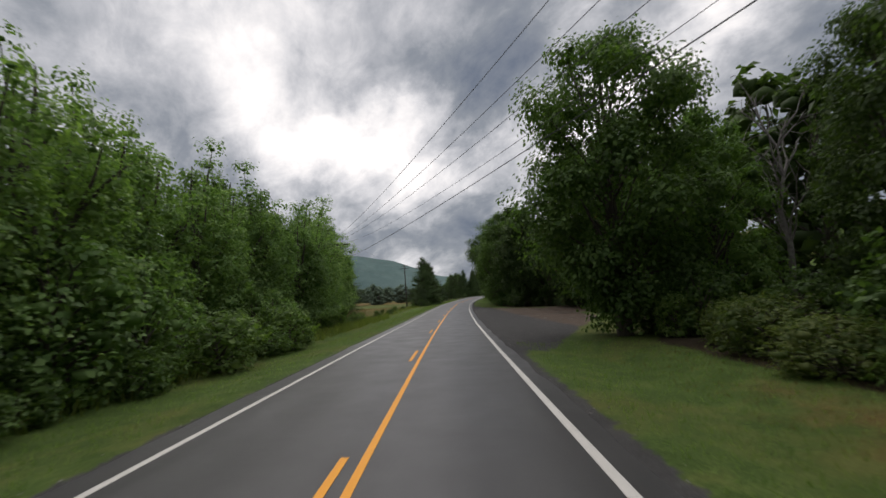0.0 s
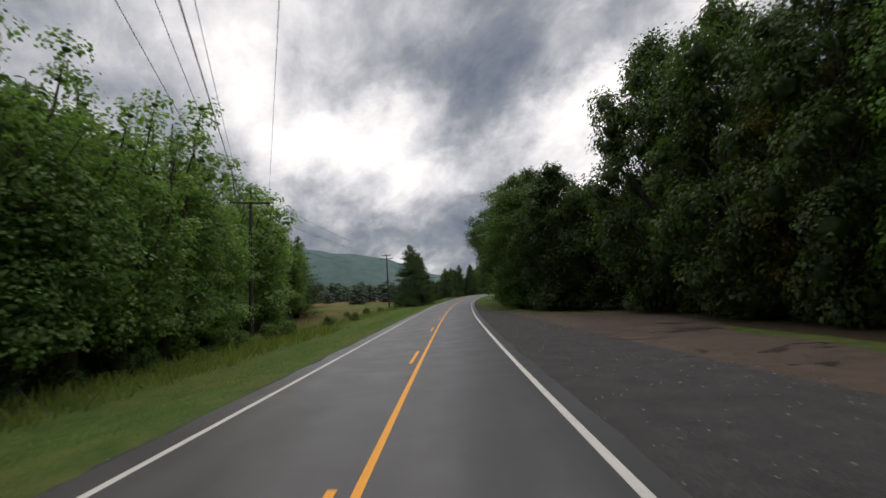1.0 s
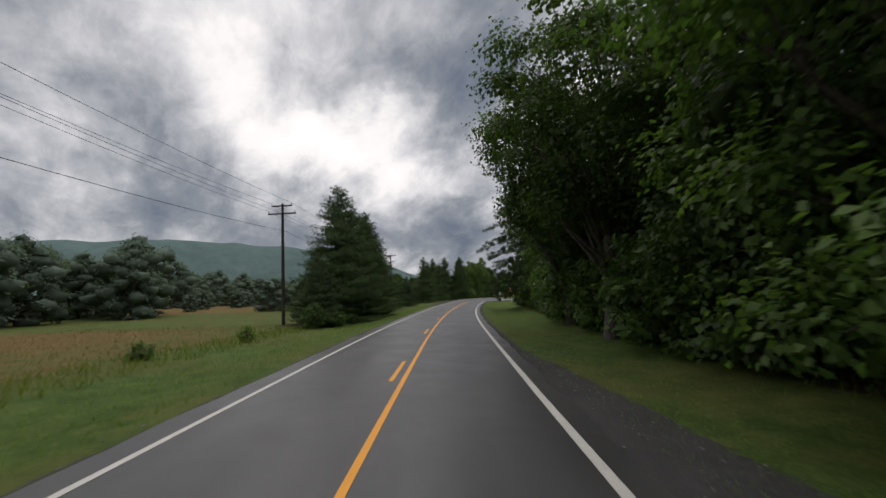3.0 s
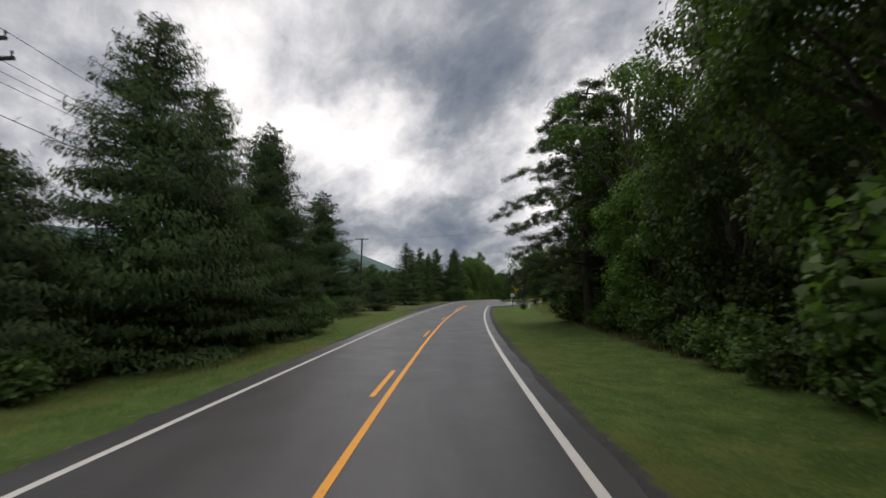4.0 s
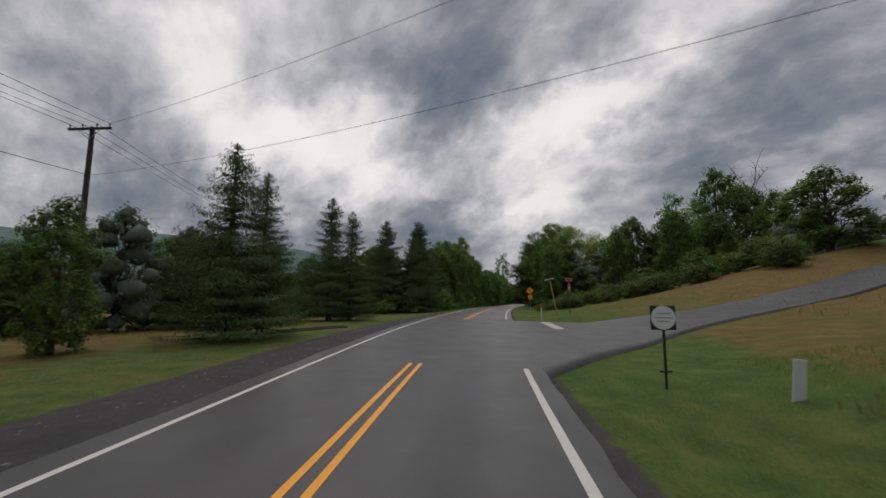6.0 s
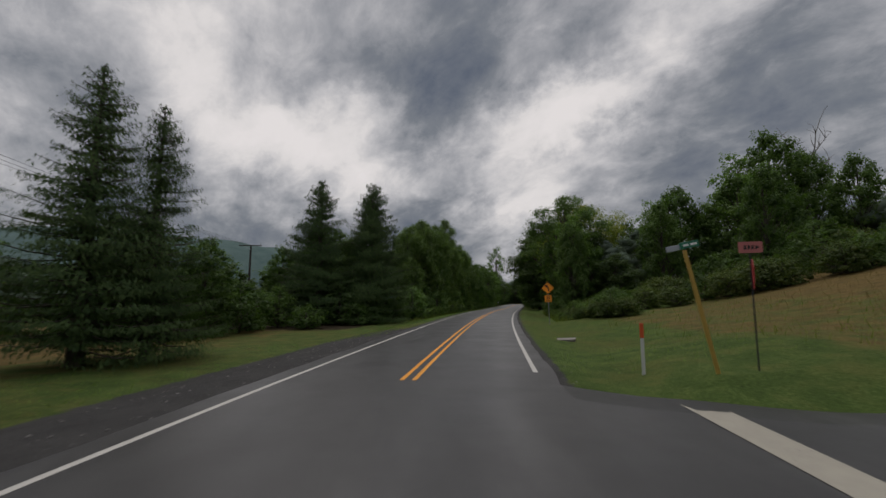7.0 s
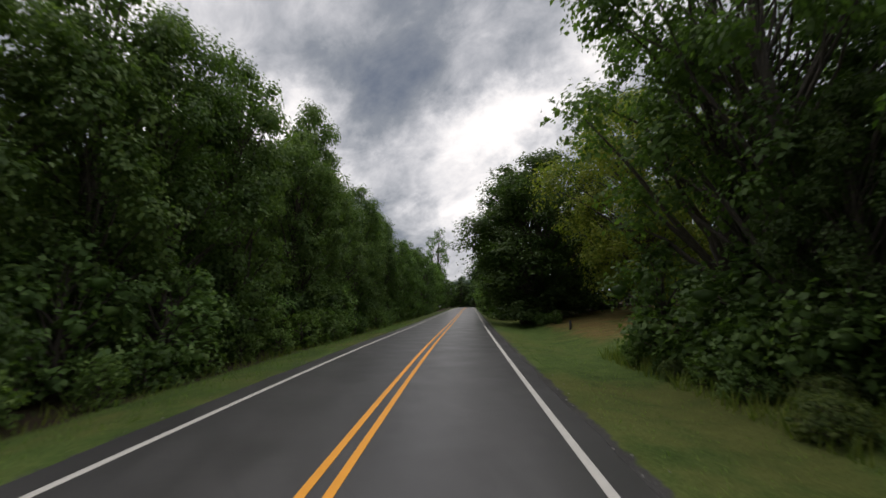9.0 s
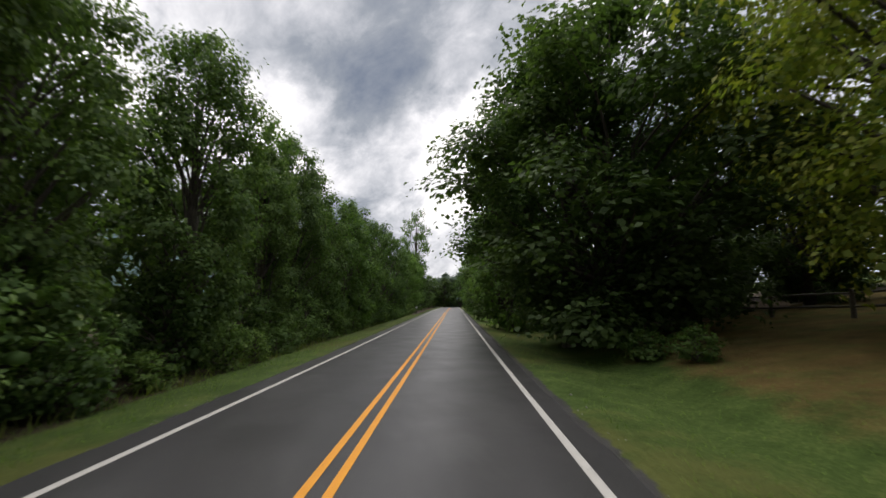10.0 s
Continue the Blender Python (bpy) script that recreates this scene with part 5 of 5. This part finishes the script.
def stand(name, s, d, turn=0.0, lean=0.0, sink=0.0):
    """An Empty on the ground, its front (-y) towards oncoming traffic of the right lane, turned by degrees."""
    x, y, h = on_road(s, d)
    root = new(name)
    root.matrix_basis = Matrix.Translation((x, y, ground_z(x, y) - sink)) @ Matrix.Rotation(-h + radians(turn), 4, "Z") @ Matrix.Rotation(radians(lean), 4, "Y")
    return root


# ---- curve warning sign ----
sign = stand("warning_sign", 215.7, 6.15, -11, -1.5)
zr = ground_z(*on_road(215.7, 6.15)[:2]) - road_level(on_road(215.7, 6.15)[1])
BOT = 1.62 - zr
boxes("post", [(0, 0.03, (BOT + 1.45) / 2 - 0.15, 0.06, 0.035, BOT + 1.75)], GALV, sign, "grey steel post")
cz = BOT + 0.61 + 0.06 + 0.53
diamond = plate("diamond_panel", rounded(0.76, 0.76, 0.045, cz, math.pi / 4), -0.006, 0.006, SIGN_YELLOW, sign, "orange-yellow diamond panel")
outer, inner = rounded(0.735, 0.735, 0.04, cz, math.pi / 4), rounded(0.7, 0.7, 0.03, cz, math.pi / 4)
n = len(outer)
mesh_object("border", [(x, -0.009, z) for x, z in outer] + [(x, -0.009, z) for x, z in inner], [(i, (i + 1) % n, (i + 1) % n + n, i + n) for i in range(n)], SIGN_BLACK, sign, "black border line")
# bent arrow: shaft up, curving to the left, with a head
mid, wv, wf = [], [], []
for i in range(9):
    q = i / 8
    a = q * radians(52)
    mid.append((0.06 - 0.3 * (1 - math.cos(a)), cz - 0.1 + 0.3 * math.sin(a), a))
line_pts = [(0.06, cz - 0.27, 0.0)] + mid
for x, z, a in line_pts:
    wv += [(x - 0.045 * math.cos(a), -0.01, z - 0.045 * math.sin(a)), (x + 0.045 * math.cos(a), -0.01, z + 0.045 * math.sin(a))]
wf = [(2 * i, 2 * i + 1, 2 * i + 3, 2 * i + 2) for i in range(len(line_pts) - 1)]
x, z, a = line_pts[-1]
b = len(wv)
wv += [(x - 0.13 * math.cos(a), -0.01, z - 0.13 * math.sin(a)), (x + 0.13 * math.cos(a), -0.01, z + 0.13 * math.sin(a)), (x - 0.23 * math.sin(a), -0.01, z + 0.23 * math.cos(a))]
wf.append((b, b + 1, b + 2))
mesh_object("arrow", wv, wf, SIGN_BLACK, sign, "black curve arrow")
plate("speed_plaque", rounded(0.61, 0.61, 0.03, BOT + 0.305), -0.006, 0.006, SIGN_YELLOW, sign, "orange-yellow speed plaque")
outer, inner = rounded(0.58, 0.58, 0.03, BOT + 0.305), rounded(0.55, 0.55, 0.02, BOT + 0.305)
n = len(outer)
mesh_object("border", [(x, -0.009, z) for x, z in outer] + [(x, -0.009, z) for x, z in inner], [(i, (i + 1) % n, (i + 1) % n + n, i + n) for i in range(n)], SIGN_BLACK, sign, "black border line")
text_part("number", "35", 0.36, 0, -0.009, BOT + 0.37, SIGN_BLACK, sign)
bars([(-0.15, -0.009, BOT + 0.13, 0.07, 0.004, 0.1), (-0.02, -0.009, BOT + 0.13, 0.07, 0.004, 0.1), (0.12, -0.009, BOT + 0.13, 0.08, 0.004, 0.1)], SIGN_BLACK, sign)
tagged(sign, "orange-yellow diamond curve sign with a 35 plaque on a steel post", "road sign")

# ---- signs at the side road ----
stop = stand("stop_sign", 188.2, 7.9, 66, -3)
H = 3.15 - (ground_z(*on_road(188.2, 7.9)[:2]) - road_level(on_road(188.2, 7.9)[1]))
boxes("post", [(0, 0.025, H / 2 - 0.2, 0.05, 0.03, H + 0.1)], IRON, stop, "dark steel post")
octo = [(0.38 * math.cos(math.pi / 8 + k * math.pi / 4) / math.cos(math.pi / 8) * 0.92, H - 0.62 + 0.38 * math.sin(math.pi / 8 + k * math.pi / 4) / math.cos(math.pi / 8) * 0.92) for k in range(8)]
plate("octagon_panel", octo, -0.006, 0.006, SIGN_RED, stop, "red octagonal panel with white border")
o2 = [(x * 0.93, H - 0.62 + (z - H + 0.62) * 0.93) for x, z in octo]
mesh_object("border", [(x * 0.99, -0.009, H - 0.62 + (z - H + 0.62) * 0.99) for x, z in octo] + [(x, -0.009, z) for x, z in o2], [(i, (i + 1) % 8, (i + 1) % 8 + 8, i + 8) for i in range(8)], SIGN_WHITE, stop)
text_part("word", "STOP", 0.26, 0, -0.009, H - 0.62, SIGN_WHITE, stop)
arm = new("route_plate")
arm.parent = stop
arm.matrix_basis = Matrix.Translation((0, 0, H)) @ Matrix.Rotation(radians(-66), 4, "Z")
plate("plate", rounded(0.52, 0.26, 0.03), -0.004, 0.004, SIGN_PINK, arm, "faded red plate")
bars([(-0.12, -0.007, 0, 0.05, 0.003, 0.1), (-0.04, -0.007, 0, 0.05, 0.003, 0.1), (0.04, -0.007, 0, 0.05, 0.003, 0.1)], SIGN_BLACK, arm)
plate("arrow", [(0.1, 0.05), (0.1, -0.05), (0.2, 0)], -0.008, -0.0045, SIGN_BLACK, arm)
for c in list(arm.children):
    c.matrix_basis = arm.matrix_basis @ c.matrix_basis
    c.parent = stop
bpy.data.objects.remove(arm)
tagged(stop, "red stop sign under a faded red route plate", "road sign")

name_post = stand("street_name_post", 188.1, 6.95, 0, -11)
H = 3.1 - (ground_z(*on_road(187.7, 6.5)[:2]) - road_level(on_road(187.7, 6.5)[1]))
boxes("post", [(0, 0, H / 2 - 0.2, 0.075, 0.075, H + 0.3)], POST_YELLOW, name_post, "leaning yellow wooden post")
boxes("name_blade", [(0.14, 0, H + 0.06, 0.44, 0.01, 0.15)], SIGN_GREEN, name_post, "green street name blade")
boxes("name_blade", [(-0.22, 0.02, H + 0.04, 0.34, 0.01, 0.13)], BLUEGREY, name_post, "pale street name blade")
bars([(0.06, -0.007, H + 0.06, 0.12, 0.003, 0.05), (0.24, -0.007, H + 0.06, 0.14, 0.003, 0.05)], SIGN_WHITE, name_post)
tagged(name_post, "leaning yellow wooden post with green street name blades", "street sign")

marker = stand("utility_marker", 189.7, 5.85)
boxes("post", [(0, 0, 0.5, 0.09, 0.02, 1.06)], POST_WHITE, marker, "white plastic post")
boxes("cap", [(0, 0, 1.15, 0.1, 0.03, 0.4)], POST_ORANGE, marker, "orange top")
tagged(marker, "white marker post with an orange top in the grass", "marker post")
marker = stand("utility_marker", 84.5, 8.2, 10, 2)
boxes("post", [(0, 0, 0.45, 0.08, 0.02, 1.0)], POST_ORANGE, marker, "orange plastic post")
boxes("cap", [(0, 0, 1.08, 0.085, 0.025, 0.28)], POST_WHITE, marker, "pale top band")
tagged(marker, "thin orange marker post at the edge of the gravel", "marker post")
marker = stand("white_marker", 163.6, 8.5, 0, 6)
boxes("post", [(0, 0, 0.42, 0.26, 0.03, 0.94)], POST_WHITE, marker, "white board")
tagged(marker, "short white marker board leaning on the grass", "marker post")
marker = stand("dark_stub_post", 255.5, 8.6)
v, f = [], []
tube(v, f, [(0, 0, -0.1), (0, 0, 0.55), (0, 0, 0.62)], [0.09, 0.09, 0.06], 10)
mesh_object("post", v, f, IRON, marker, soft=True)
tagged(marker, "short dark post on the grass bank", "post")

round_sign = stand("oval_name_sign", 164.8, 6.3)
boxes("post", [(0, 0.02, 0.7, 0.06, 0.05, 1.6)], IRON, round_sign, "dark iron post")
boxes("cross_bar", [(0, 0, 0.42, 0.3, 0.03, 0.05)], IRON, round_sign)
boxes("backing", [(0, 0.02, 1.72, 0.6, 0.02, 0.6)], IRON, round_sign, "dark square backing")
plate("disc", [(0.29 * math.cos(a * math.pi / 14), 1.72 + 0.29 * math.sin(a * math.pi / 14)) for a in range(28)], -0.012, 0.008, SIGN_WHITE, round_sign, "white round panel")
bars([(0, -0.014, 1.82, 0.34, 0.004, 0.035), (0, -0.014, 1.72, 0.4, 0.004, 0.035), (0, -0.014, 1.63, 0.3, 0.004, 0.03)], BLUEGREY, round_sign)
tagged(round_sign, "round white sign on a dark iron post by the side road", "sign")

box_post = stand("letter_box", 322, -5.0)
boxes("post", [(0, 0, 0.45, 0.1, 0.1, 1.1)], RAILWOOD, box_post, "weathered wooden post")
boxes("box", [(0, 0, 1.12, 0.24, 0.5, 0.28)], SIGN_WHITE, box_post, "white metal box")
tagged(box_post, "white letter box on a wooden post by the road", "letter box")

# concrete cover set in the verge
x, y, h = on_road(201.3, 5.5)
v, f = [], []
box(v, f, 0, 0, 0, 1.15, 1.2, 0.12)
slab = mesh_object("concrete_slab", v, f, CONCRETE)
slab.matrix_basis = Matrix.Translation((x, y, ground_z(x, y) + 0.01)) @ Matrix.Rotation(-h - 0.2, 4, "Z") @ Matrix.Rotation(radians(-3), 4, "Y")
m = slab.modifiers.new("edge", "BEVEL")
m.width, m.segments = 0.02, 2
tagged(slab, "flat weathered concrete cover set in the grass", "slab")

# stop line painted on the mouth of the side road
v, f = [], []
for i in range(13):
    q = i / 12
    for j in range(3):
        s = 186.3 - 6.9 * q
        d = 5.4 + 0.25 * q + 0.33 * j
        x, y, _ = on_road(s, d)
        v.append((x, y, road_level(y) + relief(s, d) + 0.14))
for i in range(12):
    for j in range(2):
        f.append((i * 3 + j, i * 3 + j + 1, i * 3 + j + 4, i * 3 + j + 3))
mesh_object("stop_line", v, f, WORN, side_road, "worn white stop line")


# ---- utility poles and wires ----
def utility_pole(x, y, top, arms, turn, label, lean=0.0):
    base = ground_z(x, y)
    H = top - base
    root = new("utility_pole")
    root.matrix_basis = Matrix.Translation((x, y, base)) @ Matrix.Rotation(turn, 4, "Z") @ Matrix.Rotation(radians(lean), 4, "Y")
    v, f = [], []
    tube(v, f, [(0, 0, -0.4), (0, 0, H * 0.5), (0, 0, H)], [0.17, 0.145, 0.115], 12)
    mesh_object("shaft", v, f, POLEWOOD, root, soft=True)
    spots = []
    for drop, half, pins in arms:
        arm = boxes("crossarm", [(0, -0.16, H - drop, 2 * half, 0.1, 0.12)], POLEWOOD, root, "wooden crossarm")
        for sgn in (-1, 1):
            v, f = [], []
            tube(v, f, [(sgn * half * 0.55, -0.2, H - drop - 0.05), (0, -0.13, H - drop - 0.55)], [0.018, 0.018], 5)
            mesh_object("brace", v, f, GALV, root)
        for px in pins:
            v, f = [], []
            tube(v, f, [(px, -0.16, H - drop + 0.06), (px, -0.16, H - drop + 0.16), (px, -0.16, H - drop + 0.2), (px, -0.16, H - drop + 0.27)], [0.02, 0.03, 0.055, 0.03], 8)
            mesh_object("insulator", v, f, CERAMIC, root, "ceramic insulator", True)
            spots.append(root.matrix_basis @ Vector((px, -0.16, H - drop + 0.25)))
    tagged(root, label, "utility pole")
    low = root.matrix_basis @ Vector((0.12, 0, H - 2.6))
    return spots, low


def wire(a, b, sag, radius=0.011):
    v, f = [], []
    pts = [Vector(a).lerp(b, i / 20) - Vector((0, 0, sag * 4 * (i / 20) * (1 - i / 20))) for i in range(21)]
    tube(v, f, pts, [radius] * 21, 4)
    ob = mesh_object("power_line", v, f, CABLE)
    tagged(ob, "thin black overhead power line between poles", "power line", "overhead power lines")


ONE = ((0.12, 1.5, (-1.4, -0.95, -0.5, 1.4)),)
P0, L0 = utility_pole(17.4, -19, 10.6, ((0.12, 2.5, (-2.3, -0.7, 0.9, 2.4)),), radians(22), "tall dark wooden utility pole by the road")
P1, L1 = utility_pole(-14.2, 60.0, 10.5, ONE, radians(16), "tall dark wooden utility pole beside the woods", -1)
P2, L2 = utility_pole(-10.8, 118.3, 12.0, ((0.25, 1.0, (-0.95, 0.95)), (1.0, 1.35, (-1.25, -0.45, 1.25))), radians(-4), "dark wooden utility pole with two crossarms in the field", -2)
P3, L3 = utility_pole(-6.0, 176.0, 13.1, ((0.15, 1.2, (-1.1, -0.4, 0.4, 1.1)),), radians(-10), "dark wooden utility pole with one crossarm among trees")
P4, L4 = utility_pole(-4.0, 236.0, 12.4, ONE, radians(-8), "dark wooden utility pole beyond the trees")
P5, L5 = utility_pole(29.4, 152.3, 13.3, ONE, radians(60), "dark wooden utility pole on the hillside")
for a, b in zip(P0, P1):
    wire(a, b, 1.9)
wire(L0, L1, 0.9, 0.016)
for a, b in zip(P1, (P2[0], P2[2], P2[3], P2[1])):
    wire(a, b, 0.7)
wire(L1, L2, 0.9, 0.016)
for a, b in zip((P2[0], P2[2], P2[3], P2[1]), P3):
    wire(a, b, 0.7)
wire(L2, L3, 0.9, 0.016)
for a, b in zip(P3[:3], P4[:3]):
    wire(a, b, 0.7)
wire(P3[3], P5[0], 0.9, 0.007)
wire(L3, L5, 0.9, 0.007)

# ---- split-rail fence on the bank ----
fence = new("rail_fence")
FENCE = [(250.0 + 4.0 * i, 18.2 - 0.3 * i) for i in range(8)]
tops = []
for s, d in FENCE:
    x, y, h = on_road(s, d)
    z = ground_z(x, y)
    tops.append(Vector((x, y, z)))
    v, f = [], []
    tube(v, f, [(x, y, z - 0.3), (x, y, z + 0.6), (x, y, z + 1.2)], [0.1, 0.095, 0.085], 7)
    mesh_object("post", v, f, RAILWOOD, fence, soft=True)
for a, b in zip(tops, tops[1:]):
    for hgt in (0.45, 0.98):
        v, f = [], []
        tube(v, f, [a + Vector((0, 0, hgt)), a.lerp(b, 0.5) + Vector((0, 0, hgt + 0.02)), b + Vector((0, 0, hgt))], [0.045, 0.06, 0.045], 6)
        mesh_object("rail", v, f, RAILWOOD, fence, soft=True)
tagged(fence, "dark weathered split-rail fence on the grass bank", "fence")
pole = stand("white_pole", 262.6, 17.2)
v, f = [], []
tube(v, f, [(0, 0, -0.1), (0, 0, 2.6)], [0.03, 0.03], 8)
mesh_object("shaft", v, f, POST_WHITE, pole, soft=True)
tagged(pole, "slim white pole beside the rail fence", "pole")

# low log edging at the turn-out on the left
for s0, s1, d0, d1 in ((174, 183.5, -13.4, -8.2), (178, 184.5, -12.4, -8.8)):
    v, f = [], []
    pts = []
    for i in range(8):
        x, y, h = on_road(s0 + (s1 - s0) * i / 7, d0 + (d1 - d0) * i / 7)
        pts.append((x, y, ground_z(x, y) + 0.045))
    tube(v, f, pts, [0.065] * 8, 7)
    log = mesh_object("log_edging", v, f, POLEWOOD, soft=True)
    tagged(log, "long dark log edging lying on the grass", "log")


# ---- grass blades ----
def blades(name, rows, label):
    """rows: count, s range, d range, height range, material-side tint key."""
    rs = np.random.RandomState(5)
    cs = []
    for count, s0, s1, d0, d1, lo, hi in rows:
        ss, dd = rs.uniform(s0, s1, count), rs.uniform(d0, d1, count)
        hh = rs.uniform(lo, hi, count)
        for s, d, hgt in zip(ss, dd, hh):
            x, y, _ = on_road(s, d)
            cs.append((x, y, ground_z(x, y) - 0.02, hgt))
    c = np.array(cs)
    n = len(c)
    a = rs.uniform(0, 6.28, n)
    w = c[:, 3] * rs.uniform(0.07, 0.18, n)
    lean = rs.normal(0, 0.35, (n, 2)) * c[:, 3:4]
    q = np.empty((n, 4, 3))
    base = c[:, :3]
    sx = np.stack([np.cos(a) * w, np.sin(a) * w, np.zeros(n)], 1)
    tip = base + np.concatenate([lean, c[:, 3:4]], 1)
    q[:, 0], q[:, 1], q[:, 2], q[:, 3] = base - sx * 0.5, base + sx * 0.5, tip + sx * 0.12, tip - sx * 0.12
    return q


green = leaf_object("verge_grass", blades("g", (
    (16000, 0, 62, -8.0, -4.2, 0.04, 0.13), (12000, 62, 112, -9.0, -4.2, 0.04, 0.16), (11000, 110, 150, -8.5, -4.2, 0.04, 0.13), (5000, 150, 200, -12, -7, 0.04, 0.12), (12000, 200, 275, -7.0, -4.2, 0.04, 0.13),
    (7000, 0, 20, 4.0, 9.5, 0.04, 0.14), (18000, 78, 150, 3.95, 9.5, 0.03, 0.1), (9000, 148, 166, 3.95, 10, 0.03, 0.12), (15000, 190, 250, 3.95, 11, 0.03, 0.1), (9000, 248, 290, 3.95, 10, 0.03, 0.1)), ""),
    leaf_material("grass_blade", (0.05, 0.09, 0.017), (0.088, 0.145, 0.03), (0.143, 0.2, 0.05), 0.4), None)
weeds = leaf_object("roadside_weeds", blades("w", ((5500, 4, 62, -11.5, -8.2, 0.15, 0.55), (3500, 62, 112, -13, -9.5, 0.12, 0.4), (1500, 84, 140, 9.0, 11, 0.12, 0.35), (2200, 218, 300, -7.6, -6.2, 0.12, 0.4), (1200, 190, 226, 9.5, 20, 0.1, 0.3), (5000, 219, 244, 7.0, 10, 0.12, 0.5), (14000, 146, 168, 9.5, 24, 0.06, 0.24)), ""),
    leaf_material("weed_blade", (0.05, 0.07, 0.014), (0.085, 0.115, 0.024), (0.135, 0.15, 0.04)), None)
tagged(weeds, "rank green and yellowing roadside weeds", "weeds", kind="stuff")
tagged(green, "short green verge grass", "grass", kind="stuff")
tan = leaf_object("field_grass", blades("t", ((15000, 60, 118, -34, -11.5, 0.08, 0.22), (2500, 140, 200, -24, -15, 0.08, 0.2), (1500, 192, 212, 12, 26, 0.06, 0.16), (3000, 0, 16, 6.5, 10, 0.04, 0.12), (16000, 145, 163, 8.6, 22, 0.05, 0.2), (3000, 176, 215, 18, 45, 0.1, 0.3)), ""),
    leaf_material("dry_blade", (0.055, 0.05, 0.015), (0.085, 0.07, 0.023), (0.12, 0.09, 0.033), 0.3), None)
tagged(tan, "tall drying tan and green field grass", "grass", kind="stuff")


# ---- loose stones on the gravel ----
rs = np.random.RandomState(9)
v, f = [], []
for count, s0, s1, d0, d1 in ((700, 20, 72, 4.2, 9.5), (260, 60, 96, 3.9, 5.5), (420, 148, 206, -6.4, -4.0), (500, -5, 300, 3.55, 4.1), (500, -5, 300, -4.25, -3.8)):
    for _ in range(count):
        x, y, h = on_road(rs.uniform(s0, s1), rs.uniform(d0, d1))
        r, b = rs.uniform(0.008, 0.032), len(v)
        c = np.array((x, y, ground_z(x, y) + r * 0.35))
        v += [tuple(c + np.array(q) * r * rs.uniform(0.7, 1.3)) for q in ((1, 0, 0), (0, 1, 0), (-1, 0, 0), (0, -1, 0), (0, 0, 0.7), (0, 0, -0.7))]
        f += [(b + i, b + (i + 1) % 4, b + 4) for i in range(4)] + [(b + (i + 1) % 4, b + i, b + 5) for i in range(4)]
pebbles = mesh_object("loose_gravel", v, f, PEBBLE)
tagged(pebbles, "loose pale gravel stones on the road shoulder", "gravel", kind="stuff")
